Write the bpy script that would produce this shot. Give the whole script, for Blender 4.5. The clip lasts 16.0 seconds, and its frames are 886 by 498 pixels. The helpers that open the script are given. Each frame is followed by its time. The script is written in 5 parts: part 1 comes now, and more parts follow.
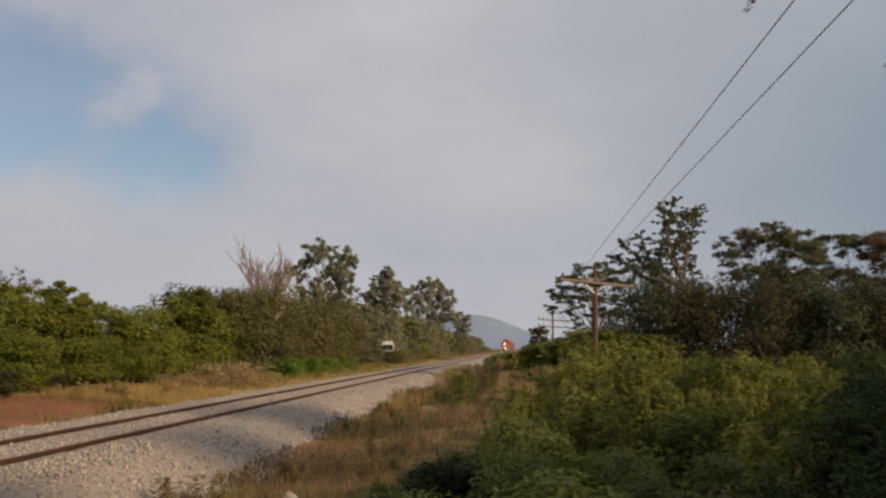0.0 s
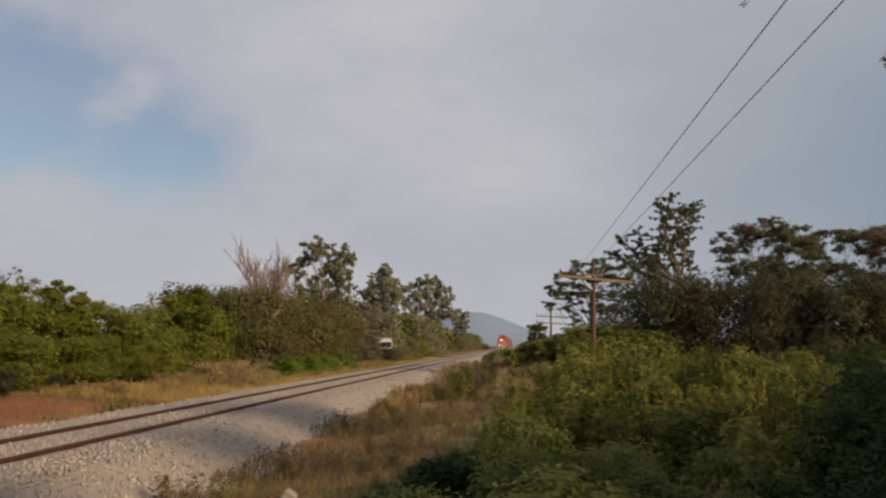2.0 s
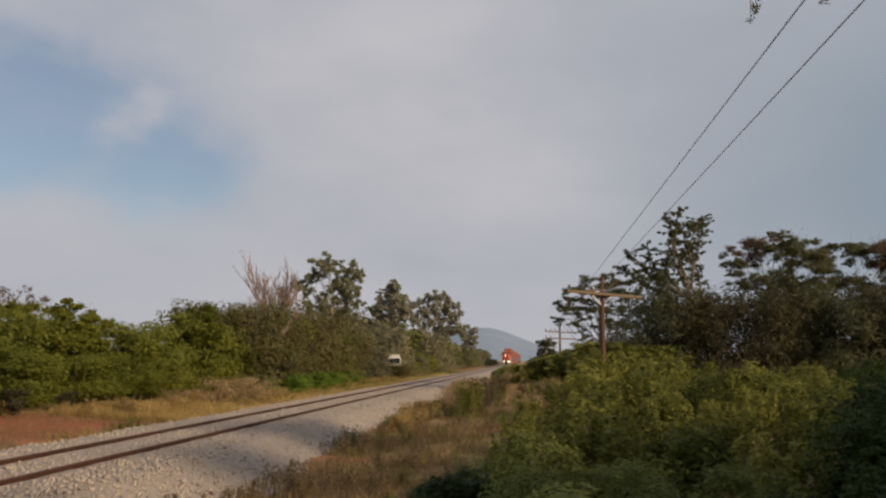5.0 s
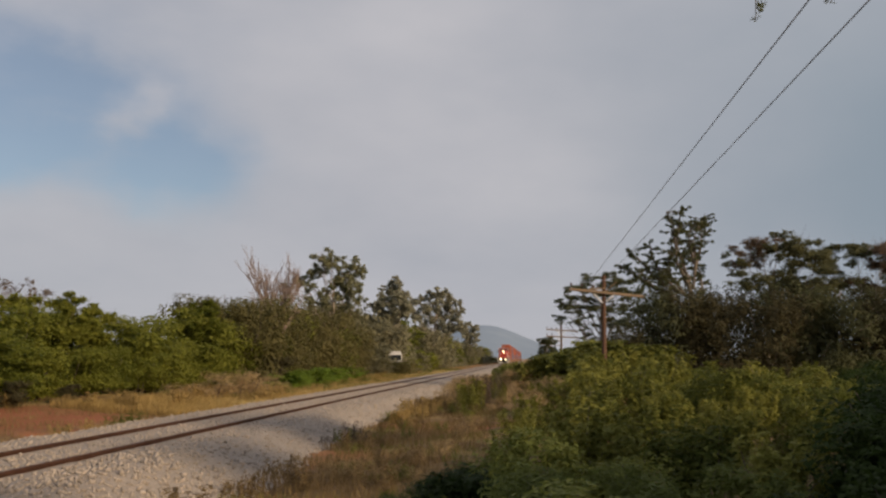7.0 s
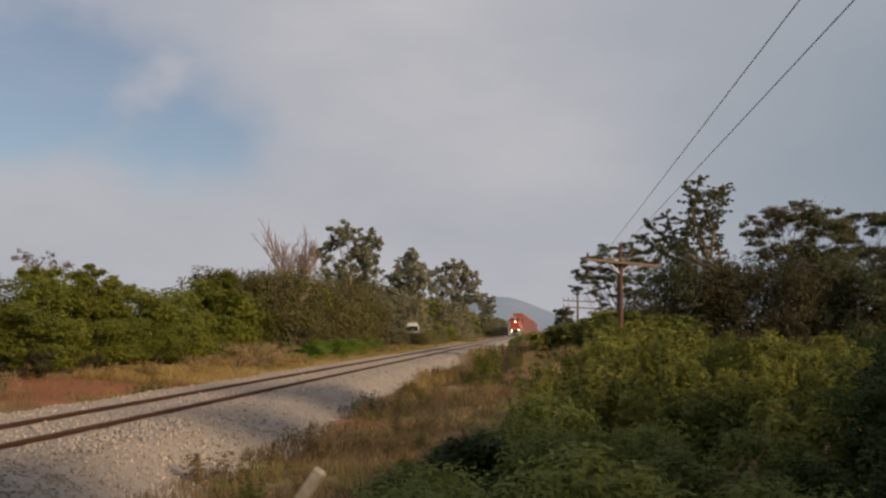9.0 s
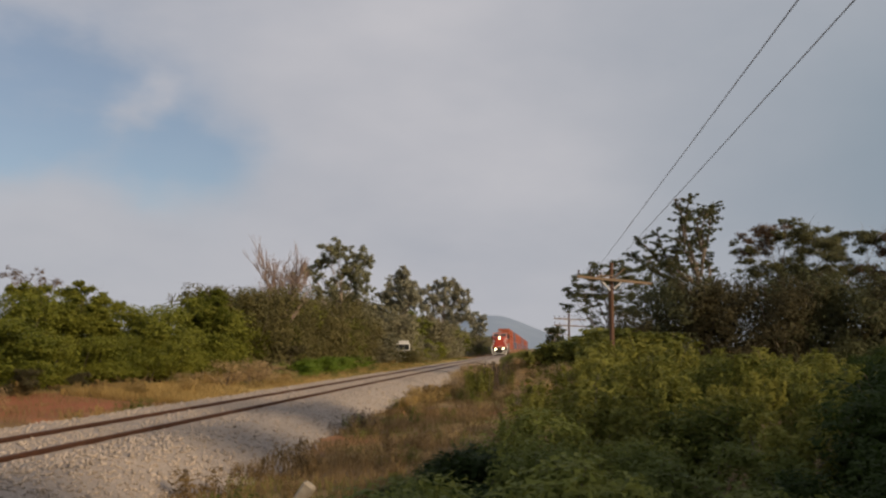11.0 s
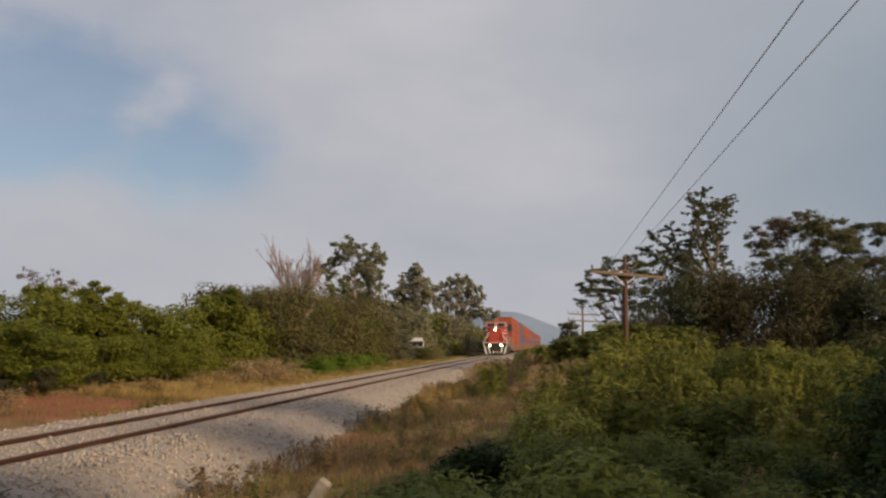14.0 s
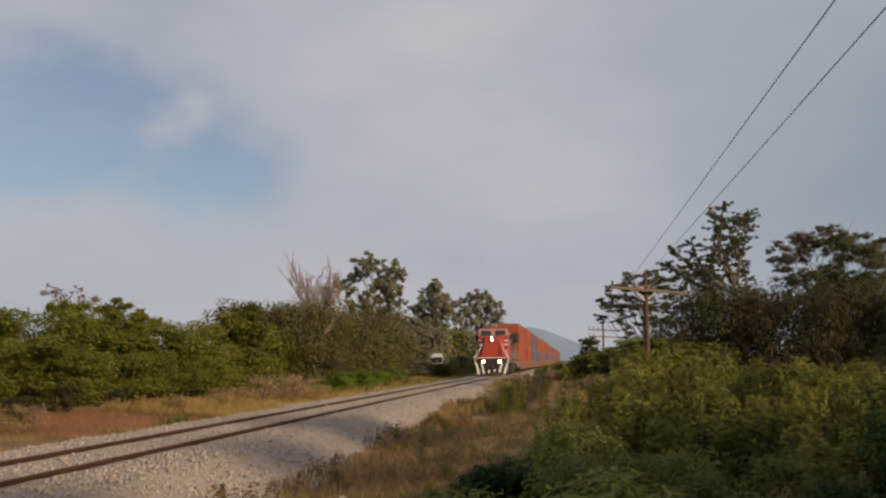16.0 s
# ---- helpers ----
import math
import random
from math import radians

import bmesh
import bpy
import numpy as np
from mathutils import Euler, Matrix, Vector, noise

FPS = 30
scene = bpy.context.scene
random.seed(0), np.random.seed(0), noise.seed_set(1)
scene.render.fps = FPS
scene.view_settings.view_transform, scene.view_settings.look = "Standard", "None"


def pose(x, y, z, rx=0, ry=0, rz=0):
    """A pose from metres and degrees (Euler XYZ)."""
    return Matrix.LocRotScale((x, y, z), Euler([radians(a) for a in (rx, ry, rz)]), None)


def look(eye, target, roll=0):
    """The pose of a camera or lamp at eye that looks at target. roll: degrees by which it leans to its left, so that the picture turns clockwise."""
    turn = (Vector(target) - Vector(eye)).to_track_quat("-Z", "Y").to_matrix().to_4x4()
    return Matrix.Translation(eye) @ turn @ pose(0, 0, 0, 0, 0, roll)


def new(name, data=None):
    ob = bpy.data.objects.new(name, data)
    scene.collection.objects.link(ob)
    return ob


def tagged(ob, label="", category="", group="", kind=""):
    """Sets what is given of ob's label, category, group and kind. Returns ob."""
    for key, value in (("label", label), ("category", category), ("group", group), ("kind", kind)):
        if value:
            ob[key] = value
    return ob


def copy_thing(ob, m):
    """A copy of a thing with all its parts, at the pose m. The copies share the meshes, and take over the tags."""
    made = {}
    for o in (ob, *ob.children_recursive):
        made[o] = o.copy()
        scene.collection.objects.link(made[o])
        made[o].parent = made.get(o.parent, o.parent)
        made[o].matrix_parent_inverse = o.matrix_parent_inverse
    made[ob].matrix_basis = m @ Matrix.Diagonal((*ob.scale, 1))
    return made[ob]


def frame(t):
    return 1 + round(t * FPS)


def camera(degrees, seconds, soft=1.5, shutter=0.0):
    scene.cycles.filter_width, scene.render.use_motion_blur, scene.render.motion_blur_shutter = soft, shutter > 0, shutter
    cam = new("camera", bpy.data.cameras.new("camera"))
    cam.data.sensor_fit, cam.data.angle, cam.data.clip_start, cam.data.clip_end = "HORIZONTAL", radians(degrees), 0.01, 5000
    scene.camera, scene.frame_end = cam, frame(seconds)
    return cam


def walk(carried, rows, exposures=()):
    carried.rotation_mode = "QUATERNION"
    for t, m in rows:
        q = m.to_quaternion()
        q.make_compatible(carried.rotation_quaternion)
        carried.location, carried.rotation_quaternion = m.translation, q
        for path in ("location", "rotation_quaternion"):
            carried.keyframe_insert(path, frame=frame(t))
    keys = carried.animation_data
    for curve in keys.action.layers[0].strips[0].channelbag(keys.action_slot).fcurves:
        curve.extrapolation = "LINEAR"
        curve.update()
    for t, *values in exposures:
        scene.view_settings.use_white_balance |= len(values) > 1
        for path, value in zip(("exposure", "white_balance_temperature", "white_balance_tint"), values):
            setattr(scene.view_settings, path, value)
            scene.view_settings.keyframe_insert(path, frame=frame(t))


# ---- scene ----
# z = 0 is the ground beside the line; the rails' top is at 0.5 m; the track runs along +y at x = TRACK
TRACK, RAIL_TOP, EYE = -7.9, 0.5, (0.0, 0.0, 2.03)

# ---- camera: held by hand over one spot (seconds, yaw, pitch, roll, height) ----
cam = camera(57.0, 16.0, soft=2.4)
TURNS = [
    (0, 5.436, 6.946, 0.007, 2.030),
    (0.5, 5.219, 7.196, 0.091, 2.028),
    (1, 5.256, 7.490, 0.335, 2.030),
    (1.5, 5.291, 6.970, 0.379, 2.026),
    (2, 5.322, 6.748, 0.322, 2.022),
    (2.5, 5.441, 6.990, 0.295, 2.026),
    (3, 5.635, 7.438, 0.503, 2.031),
    (3.5, 5.836, 7.544, 0.601, 2.027),
    (4, 5.922, 7.871, 0.614, 2.034),
    (6.5, 6.031, 7.719, 0.297, 2.032),
    (7, 6.009, 7.658, 0.017, 2.024),
    (7.5, 6.041, 7.924, -0.055, 2.027),
    (8, 6.227, 7.558, -0.116, 2.036),
    (8.5, 6.986, 5.997, -0.134, 2.019),
    (9, 7.170, 5.685, 0.173, 1.979),
    (9.5, 7.224, 7.160, 0.310, 1.955),
    (12, 6.254, 6.879, -0.011, 1.909),
    (12.5, 6.562, 7.201, 0.006, 1.906),
    (13, 6.808, 7.150, 0.115, 1.916),
    (13.5, 7.396, 6.955, 0.585, 1.918),
    (14, 7.512, 6.753, 0.685, 1.914),
    (14.5, 7.460, 7.134, 0.718, 1.922),
    (15, 7.820, 7.661, 0.808, 1.926),
    (15.5, 8.237, 8.189, 0.726, 1.929),
    (16, 8.884, 7.865, 0.698, 1.930),
]
walk(cam, [(t, pose(EYE[0], EYE[1], h, 90 + p, r, y)) for t, y, p, r, h in TURNS],
     exposures=[(0, 0.0), (4, 0.0), (6.5, -0.06), (9.5, -0.06), (12, 0.0), (14.5, 0.0), (16, -0.05)])

# ---- world, sun ----
SUN = Vector((0.78, -0.50, 0.38)).normalized()


def make_world():
    w = bpy.data.worlds.new("sky")
    scene.world = w
    w.use_nodes = True
    nt = w.node_tree
    nt.nodes.clear()
    N, L = nt.nodes.new, nt.links.new

    def math_(op, a, b=None, c=None):
        n = N("ShaderNodeMath")
        n.operation = op
        for i, v in enumerate((a, b, c)):
            if v is None:
                continue
            if isinstance(v, (int, float)):
                n.inputs[i].default_value = v
            else:
                L(v, n.inputs[i])
        return n.outputs[0]

    tc = N("ShaderNodeTexCoord")
    # drift of the cloud edges
    warp = N("ShaderNodeTexNoise")
    warp.inputs["Scale"].default_value, warp.inputs["Detail"].default_value = 5.5, 5
    L(tc.outputs["Generated"], warp.inputs["Vector"])
    off = N("ShaderNodeVectorMath")
    off.operation = "MULTIPLY_ADD"
    L(warp.outputs["Color"], off.inputs[0])
    off.inputs[1].default_value, off.inputs[2].default_value = (0.17, 0.0, 0.12), (-0.085, 0, -0.06)
    add = N("ShaderNodeVectorMath")
    L(tc.outputs["Generated"], add.inputs[0])
    L(off.outputs[0], add.inputs[1])
    sep = N("ShaderNodeSeparateXYZ")
    L(add.outputs[0], sep.inputs[0])

    def gap(cx, cz, rx, rz, amount):
        """An opening in the cloud."""
        dx = math_("DIVIDE", math_("SUBTRACT", sep.outputs[0], cx), rx)
        dz = math_("DIVIDE", math_("SUBTRACT", sep.outputs[2], cz), rz)
        r2 = math_("ADD", math_("MULTIPLY", dx, dx), math_("MULTIPLY", dz, dz))
        return math_("MULTIPLY", math_("POWER", 2.718, math_("MULTIPLY", r2, -1.0)), amount)

    m = gap(-0.53, 0.29, 0.13, 0.055, 0.75)
    m = math_("ADD", m, gap(-0.56, 0.215, 0.14, 0.042, 0.75))
    m = math_("ADD", m, gap(-0.41, 0.218, 0.10, 0.045, 0.70))
    m = math_("ADD", m, gap(-0.46, 0.38, 0.20, 0.07, 0.25))
    slate = gap(0.48, 0.20, 0.34, 0.24, 0.95)
    slate = math_("ADD", slate, gap(-0.55, 0.10, 0.26, 0.09, 0.18))
    thin = N("ShaderNodeTexNoise")
    thin.inputs["Scale"].default_value, thin.inputs["Detail"].default_value, thin.inputs["Roughness"].default_value = 7, 7, 0.55
    st = N("ShaderNodeMapping")
    st.inputs["Scale"].default_value = (1, 1, 2.2)
    L(tc.outputs["Generated"], st.inputs["Vector"])
    L(st.outputs[0], thin.inputs["Vector"])
    m = math_("MULTIPLY", m, math_("MULTIPLY_ADD", thin.outputs["Fac"], 1.6, 0.2))
    # a wisp of cloud across the opening
    for wx, wz in ((-0.475, 0.244), (-0.455, 0.262), (-0.437, 0.284)):
        m = math_("SUBTRACT", m, gap(wx, wz, 0.026, 0.02, 0.34))
    edge = N("ShaderNodeMapRange")
    edge.interpolation_type = "SMOOTHSTEP"
    edge.inputs[1].default_value, edge.inputs[2].default_value = -0.05, 0.95
    edge.inputs[4].default_value = 0.76
    L(m, edge.inputs[0])
    open_ = edge.outputs[0]

    sky = N("ShaderNodeTexSky")
    sky.sky_type, sky.sun_disc = "NISHITA", False
    sky.sun_elevation = math.asin(SUN.z)
    sky.sun_rotation = math.atan2(SUN.x, SUN.y)
    b1 = N("ShaderNodeBackground")
    L(sky.outputs[0], b1.inputs[0])
    b1.inputs[1].default_value = 0.088

    soft = N("ShaderNodeTexNoise")
    soft.inputs["Scale"].default_value, soft.inputs["Detail"].default_value, soft.inputs["Roughness"].default_value = 3.2, 5, 0.5
    L(st.outputs[0], soft.inputs["Vector"])
    ramp = N("ShaderNodeValToRGB")
    ramp.color_ramp.elements[0].position, ramp.color_ramp.elements[1].position = 0.3, 0.7
    ramp.color_ramp.elements[0].color = (0.425, 0.435, 0.48, 1)
    ramp.color_ramp.elements[1].color = (0.535, 0.525, 0.555, 1)
    L(soft.outputs["Fac"], ramp.inputs[0])
    b2 = N("ShaderNodeBackground")
    # thinner, slate-coloured veil
    veil = N("ShaderNodeMix")
    veil.data_type = "RGBA"
    L(slate, veil.inputs[0])
    L(ramp.outputs[0], veil.inputs[6])
    veil.inputs[7].default_value = (0.25, 0.31, 0.37, 1)
    L(veil.outputs[2], b2.inputs[0])
    b2.inputs[1].default_value = 1.0
    mix = N("ShaderNodeMixShader")
    L(open_, mix.inputs[0])
    L(b2.outputs[0], mix.inputs[1])
    L(b1.outputs[0], mix.inputs[2])
    out = N("ShaderNodeOutputWorld")
    L(mix.outputs[0], out.inputs[0])


make_world()
sun_data = bpy.data.lights.new("sun", "SUN")
sun_data.energy, sun_data.angle, sun_data.color = 4.5, radians(6.0), (1.0, 0.75, 0.475)
sun = new("sun", sun_data)
sun.matrix_world = look(SUN * 60, (0, 0, 0))


# ---- materials ----
def material(name, dark, light, scale=8.0, rough=0.8, bump=0.3, metal=0.0, island=0.0, detail=6, spec=0.3, coarse=0.35, bump_scale=None, through_light=0.0):
    """Two tones mixed by fine and coarse noise at real size, with relief; island varies each loose piece."""
    m = bpy.data.materials.new(name)
    m.use_nodes = True
    nt = m.node_tree
    N, L = nt.nodes.new, nt.links.new
    b = nt.nodes["Principled BSDF"]
    b.inputs["Roughness"].default_value, b.inputs["Metallic"].default_value = rough, metal
    b.inputs["Specular IOR Level"].default_value = spec
    tc = N("ShaderNodeTexCoord")
    n1, n2 = N("ShaderNodeTexNoise"), N("ShaderNodeTexNoise")
    n1.inputs["Scale"].default_value, n1.inputs["Detail"].default_value = scale, detail
    n2.inputs["Scale"].default_value, n2.inputs["Detail"].default_value = scale * 0.09, 3
    for n in (n1, n2):
        L(tc.outputs["Object"], n.inputs["Vector"])
    mixf = N("ShaderNodeMix")
    mixf.inputs[0].default_value = coarse
    L(n1.outputs["Fac"], mixf.inputs[2])
    L(n2.outputs["Fac"], mixf.inputs[3])
    fac = mixf.outputs[0]
    if island:
        g, oi = N("ShaderNodeNewGeometry"), N("ShaderNodeObjectInfo")
        a = N("ShaderNodeMix")
        a.inputs[0].default_value = 0.6
        L(g.outputs["Random Per Island"], a.inputs[2])
        L(oi.outputs["Random"], a.inputs[3])
        c = N("ShaderNodeMix")
        c.inputs[0].default_value = island
        L(fac, c.inputs[2])
        L(a.outputs[0], c.inputs[3])
        fac = c.outputs[0]
    r = N("ShaderNodeValToRGB")
    r.color_ramp.elements[0].position, r.color_ramp.elements[1].position = 0.28, 0.72
    r.color_ramp.elements[0].color, r.color_ramp.elements[1].color = (*dark, 1), (*light, 1)
    L(fac, r.inputs[0])
    L(r.outputs[0], b.inputs["Base Color"])
    if bump:
        bp = N("ShaderNodeBump")
        bp.inputs["Strength"].default_value, bp.inputs["Distance"].default_value = bump, 0.03
        if bump_scale:
            n3 = N("ShaderNodeTexNoise")
            n3.inputs["Scale"].default_value, n3.inputs["Detail"].default_value = bump_scale, 4
            L(tc.outputs["Object"], n3.inputs["Vector"])
            L(n3.outputs["Fac"], bp.inputs["Height"])
        else:
            L(n1.outputs["Fac"], bp.inputs["Height"])
        L(bp.outputs[0], b.inputs["Normal"])
    if through_light:
        tr = N("ShaderNodeBsdfTranslucent")
        L(r.outputs[0], tr.inputs[0])
        mx = N("ShaderNodeMixShader")
        mx.inputs[0].default_value = through_light
        L(b.outputs[0], mx.inputs[1])
        L(tr.outputs[0], mx.inputs[2])
        L(mx.outputs[0], nt.nodes["Material Output"].inputs[0])
    return m


def glow(name, color, strength):
    m = bpy.data.materials.new(name)
    m.use_nodes = True
    b = m.node_tree.nodes["Principled BSDF"]
    b.inputs["Base Color"].default_value = (*color, 1)
    b.inputs["Emission Color"].default_value = (*color, 1)
    b.inputs["Emission Strength"].default_value = strength
    return m


def foliage(name, dark, light, island=0.5):
    return material(name, dark, light, scale=3.0, rough=0.62, bump=0, island=island, spec=0.12, through_light=0.45)


LEAF_HEDGE = foliage("leaf_hedge", (0.09, 0.108, 0.016), (0.225, 0.232, 0.04), 0.45)
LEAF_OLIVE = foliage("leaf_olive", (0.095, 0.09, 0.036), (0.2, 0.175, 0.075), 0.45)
LEAF_EUC = foliage("leaf_eucalyptus", (0.175, 0.18, 0.105), (0.31, 0.31, 0.19), 0.35)
# eucalyptus leaf for the far trees, paled to stand for haze
LEAF_EUC_HAZE = foliage("leaf_eucalyptus_haze", (0.26, 0.26, 0.19), (0.41, 0.4, 0.3), 0.35)
LEAF_BRIGHT = foliage("leaf_bright_green", (0.12, 0.185, 0.026), (0.225, 0.32, 0.052), 0.4)
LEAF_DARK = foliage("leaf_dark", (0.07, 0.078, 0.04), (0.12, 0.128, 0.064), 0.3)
# brown-green leaf, lowered in colour to hold the shade beneath other growth
LEAF_BROWN_SHADE = foliage("leaf_brown_shade", (0.062, 0.056, 0.030), (0.102, 0.092, 0.050), 0.3)
LEAF_SHRUB = foliage("leaf_shrub", (0.06, 0.078, 0.016), (0.21, 0.22, 0.05), 0.65)
# near scrub leaf, its colour darkened to carry the shade at the right
LEAF_SHADED = foliage("leaf_shaded_green", (0.02, 0.036, 0.009), (0.05, 0.076, 0.017), 0.4)
LEAF_WEED = foliage("leaf_weed", (0.105, 0.118, 0.025), (0.275, 0.272, 0.066), 0.6)
LEAF_NEAR = foliage("leaf_near_green", (0.095, 0.118, 0.03), (0.215, 0.24, 0.062), 0.5)
# olive leaf for far bushes, lighter and greyer in place of haze
LEAF_FAR = foliage("leaf_far_haze", (0.145, 0.14, 0.082), (0.25, 0.232, 0.145), 0.45)
LEAF_MESQUITE = foliage("leaf_mesquite", (0.095, 0.1, 0.05), (0.175, 0.175, 0.09), 0.3)
LEAF_RUSSET = foliage("leaf_russet", (0.125, 0.088, 0.058), (0.215, 0.155, 0.108), 0.3)
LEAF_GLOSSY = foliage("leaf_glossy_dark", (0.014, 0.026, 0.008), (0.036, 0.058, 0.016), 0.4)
LEAF_DEAD = foliage("leaf_dead_weed", (0.055, 0.04, 0.028), (0.12, 0.09, 0.062), 0.4)
LEAF_DRY = foliage("leaf_dry", (0.27, 0.19, 0.095), (0.50, 0.375, 0.20))
BARK = material("bark", (0.07, 0.055, 0.045), (0.20, 0.17, 0.14), scale=14, rough=0.9, bump=0.6)
BARK_PALE = material("bark_pale", (0.20, 0.16, 0.13), (0.42, 0.36, 0.30), scale=10, rough=0.85, bump=0.4)
TWIG = material("twig_bare", (0.17, 0.127, 0.108), (0.31, 0.24, 0.207), scale=10, rough=0.9, bump=0.2)
GRASS_DRY = foliage("grass_dry", (0.25, 0.178, 0.068), (0.52, 0.375, 0.155))
GRASS_STRAW = foliage("grass_straw", (0.15, 0.105, 0.052), (0.32, 0.228, 0.112))
GRASS_PALE = foliage("grass_pale", (0.33, 0.255, 0.11), (0.58, 0.46, 0.215))
GRASS_GREEN = foliage("grass_green", (0.08, 0.105, 0.022), (0.24, 0.235, 0.07))
STONE = material("ballast_stone", (0.225, 0.193, 0.166), (0.39, 0.338, 0.295), scale=9, rough=0.9, bump=0.3, island=0.75, spec=0.2)
BALLAST = material("ballast_bed", (0.21, 0.18, 0.156), (0.36, 0.312, 0.272), scale=22, rough=0.95, bump=0.9, coarse=0.25, spec=0.15)
RUST = material("rail_rust", (0.03, 0.013, 0.007), (0.085, 0.036, 0.02), scale=20, rough=0.75, bump=0.2, metal=0.2)
RAIL_HEAD = material("rail_head_worn", (0.045, 0.022, 0.015), (0.1, 0.054, 0.037), scale=20, rough=0.65, bump=0.05, metal=0.25)
WOOD = material("weathered_wood", (0.06, 0.033, 0.022), (0.145, 0.08, 0.054), scale=12, rough=0.85, bump=0.5)
WOOD_PALE = material("sunlit_arm_wood", (0.15, 0.105, 0.066), (0.3, 0.22, 0.145), scale=14, rough=0.8, bump=0.4)
CERAMIC = material("dark_insulator", (0.03, 0.02, 0.018), (0.09, 0.05, 0.04), scale=20, rough=0.25, bump=0, spec=0.5)
WIRE = material("wire_metal", (0.24, 0.24, 0.25), (0.34, 0.34, 0.35), scale=30, rough=0.6, bump=0, metal=0.3)
RED = material("loco_red_paint", (0.30, 0.036, 0.022), (0.40, 0.06, 0.034), scale=5, rough=0.45, bump=0.05, spec=0.45)
WHITE = material("white_paint", (0.55, 0.53, 0.48), (0.78, 0.76, 0.72), scale=8, rough=0.5, bump=0.05)
HOOD = material("faded_hood_paint", (0.075, 0.033, 0.03), (0.13, 0.065, 0.058), scale=4, rough=0.6, bump=0.1)
DUSTY = material("dusty_white_paint", (0.34, 0.34, 0.34), (0.52, 0.52, 0.51), scale=5, rough=0.6, bump=0.05)
PINK = material("faded_pink_paint", (0.36, 0.20, 0.19), (0.50, 0.32, 0.30), scale=4, rough=0.6, bump=0.05)
GREY = material("grey_paint", (0.20, 0.18, 0.175), (0.34, 0.31, 0.30), scale=4, rough=0.6, bump=0.1)
DARK = material("grimy_black_metal", (0.02, 0.018, 0.016), (0.07, 0.06, 0.052), scale=9, rough=0.75, bump=0.3, metal=0.2)
STEEL = material("wheel_steel", (0.09, 0.07, 0.055), (0.22, 0.18, 0.15), scale=12, rough=0.5, bump=0.1, metal=0.6)
GLASS = material("dark_glass", (0.015, 0.017, 0.02), (0.03, 0.033, 0.038), scale=2, rough=0.08, bump=0, spec=0.8)
ORANGE = material("container_orange", (0.26, 0.066, 0.034), (0.36, 0.108, 0.056), scale=2.5, rough=0.6, bump=0.05)
BLUE = material("container_blue", (0.085, 0.095, 0.15), (0.135, 0.15, 0.215), scale=2.5, rough=0.6, bump=0.05)
MAROON = material("container_maroon", (0.20, 0.06, 0.05), (0.32, 0.11, 0.085), scale=2.5, rough=0.65, bump=0.05)
CAR_TAN = material("well_car_paint", (0.19, 0.095, 0.065), (0.30, 0.17, 0.12), scale=3, rough=0.7, bump=0.1)
LAMP = glow("headlight_lit", (1.0, 0.80, 0.45), 14)
CONCRETE = material("pale_concrete", (0.24, 0.20, 0.15), (0.42, 0.37, 0.29), scale=12, rough=0.9, bump=0.5)


def ground_material():
    """Dry soil: red earth, straw-coloured litter and green growth in patches."""
    m = material("soil", (0.10, 0.062, 0.035), (0.24, 0.16, 0.085), scale=7, rough=0.95, bump=0.8, spec=0.1)
    nt = m.node_tree
    N, L = nt.nodes.new, nt.links.new
    b = nt.nodes["Principled BSDF"]
    src = b.inputs["Base Color"].links[0].from_socket
    tc = N("ShaderNodeTexCoord")
    for scale, lo, hi, col in ((0.16, 0.52, 0.62, (0.36, 0.13, 0.06)), (0.35, 0.5, 0.66, (0.30, 0.22, 0.09)), (0.22, 0.56, 0.7, (0.10, 0.11, 0.03))):
        n = N("ShaderNodeTexNoise")
        n.inputs["Scale"].default_value, n.inputs["Detail"].default_value = scale, 6
        L(tc.outputs["Object"], n.inputs["Vector"])
        r = N("ShaderNodeMapRange")
        r.inputs[1].default_value, r.inputs[2].default_value = lo, hi
        L(n.outputs["Fac"], r.inputs[0])
        mx = N("ShaderNodeMix")
        mx.data_type = "RGBA"
        L(r.outputs[0], mx.inputs[0])
        L(src, mx.inputs[6])
        mx.inputs[7].default_value = (*col, 1)
        src = mx.outputs[2]
    # bare red earth past the track
    mp = N("ShaderNodeMapping")
    mp.inputs["Location"].default_value, mp.inputs["Scale"].default_value = (3.62, -3.4, 0), (0.24, 0.14, 0)
    L(tc.outputs["Object"], mp.inputs["Vector"])
    ln = N("ShaderNodeVectorMath")
    ln.operation = "LENGTH"
    L(mp.outputs[0], ln.inputs[0])
    ad = N("ShaderNodeMath")
    ad.operation = "MULTIPLY_ADD"
    L(n.outputs["Fac"], ad.inputs[0])
    ad.inputs[1].default_value = 0.8
    L(ln.outputs["Value"], ad.inputs[2])
    r = N("ShaderNodeMapRange")
    r.inputs[1].default_value, r.inputs[2].default_value = 1.14, 0.84
    L(ad.outputs[0], r.inputs[0])
    mx = N("ShaderNodeMix")
    mx.data_type = "RGBA"
    L(r.outputs[0], mx.inputs[0])
    L(src, mx.inputs[6])
    mx.inputs[7].default_value = (0.23, 0.092, 0.05, 1)
    L(mx.outputs[2], b.inputs["Base Color"])
    return m


SOIL = ground_material()


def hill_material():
    """A far hillside; kilometres of haze are put into its blue colour and faint glow."""
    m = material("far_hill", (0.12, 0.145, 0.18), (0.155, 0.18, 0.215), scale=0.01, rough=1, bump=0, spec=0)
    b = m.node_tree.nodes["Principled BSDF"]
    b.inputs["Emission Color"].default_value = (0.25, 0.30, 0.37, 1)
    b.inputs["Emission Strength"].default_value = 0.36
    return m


HILL = hill_material()


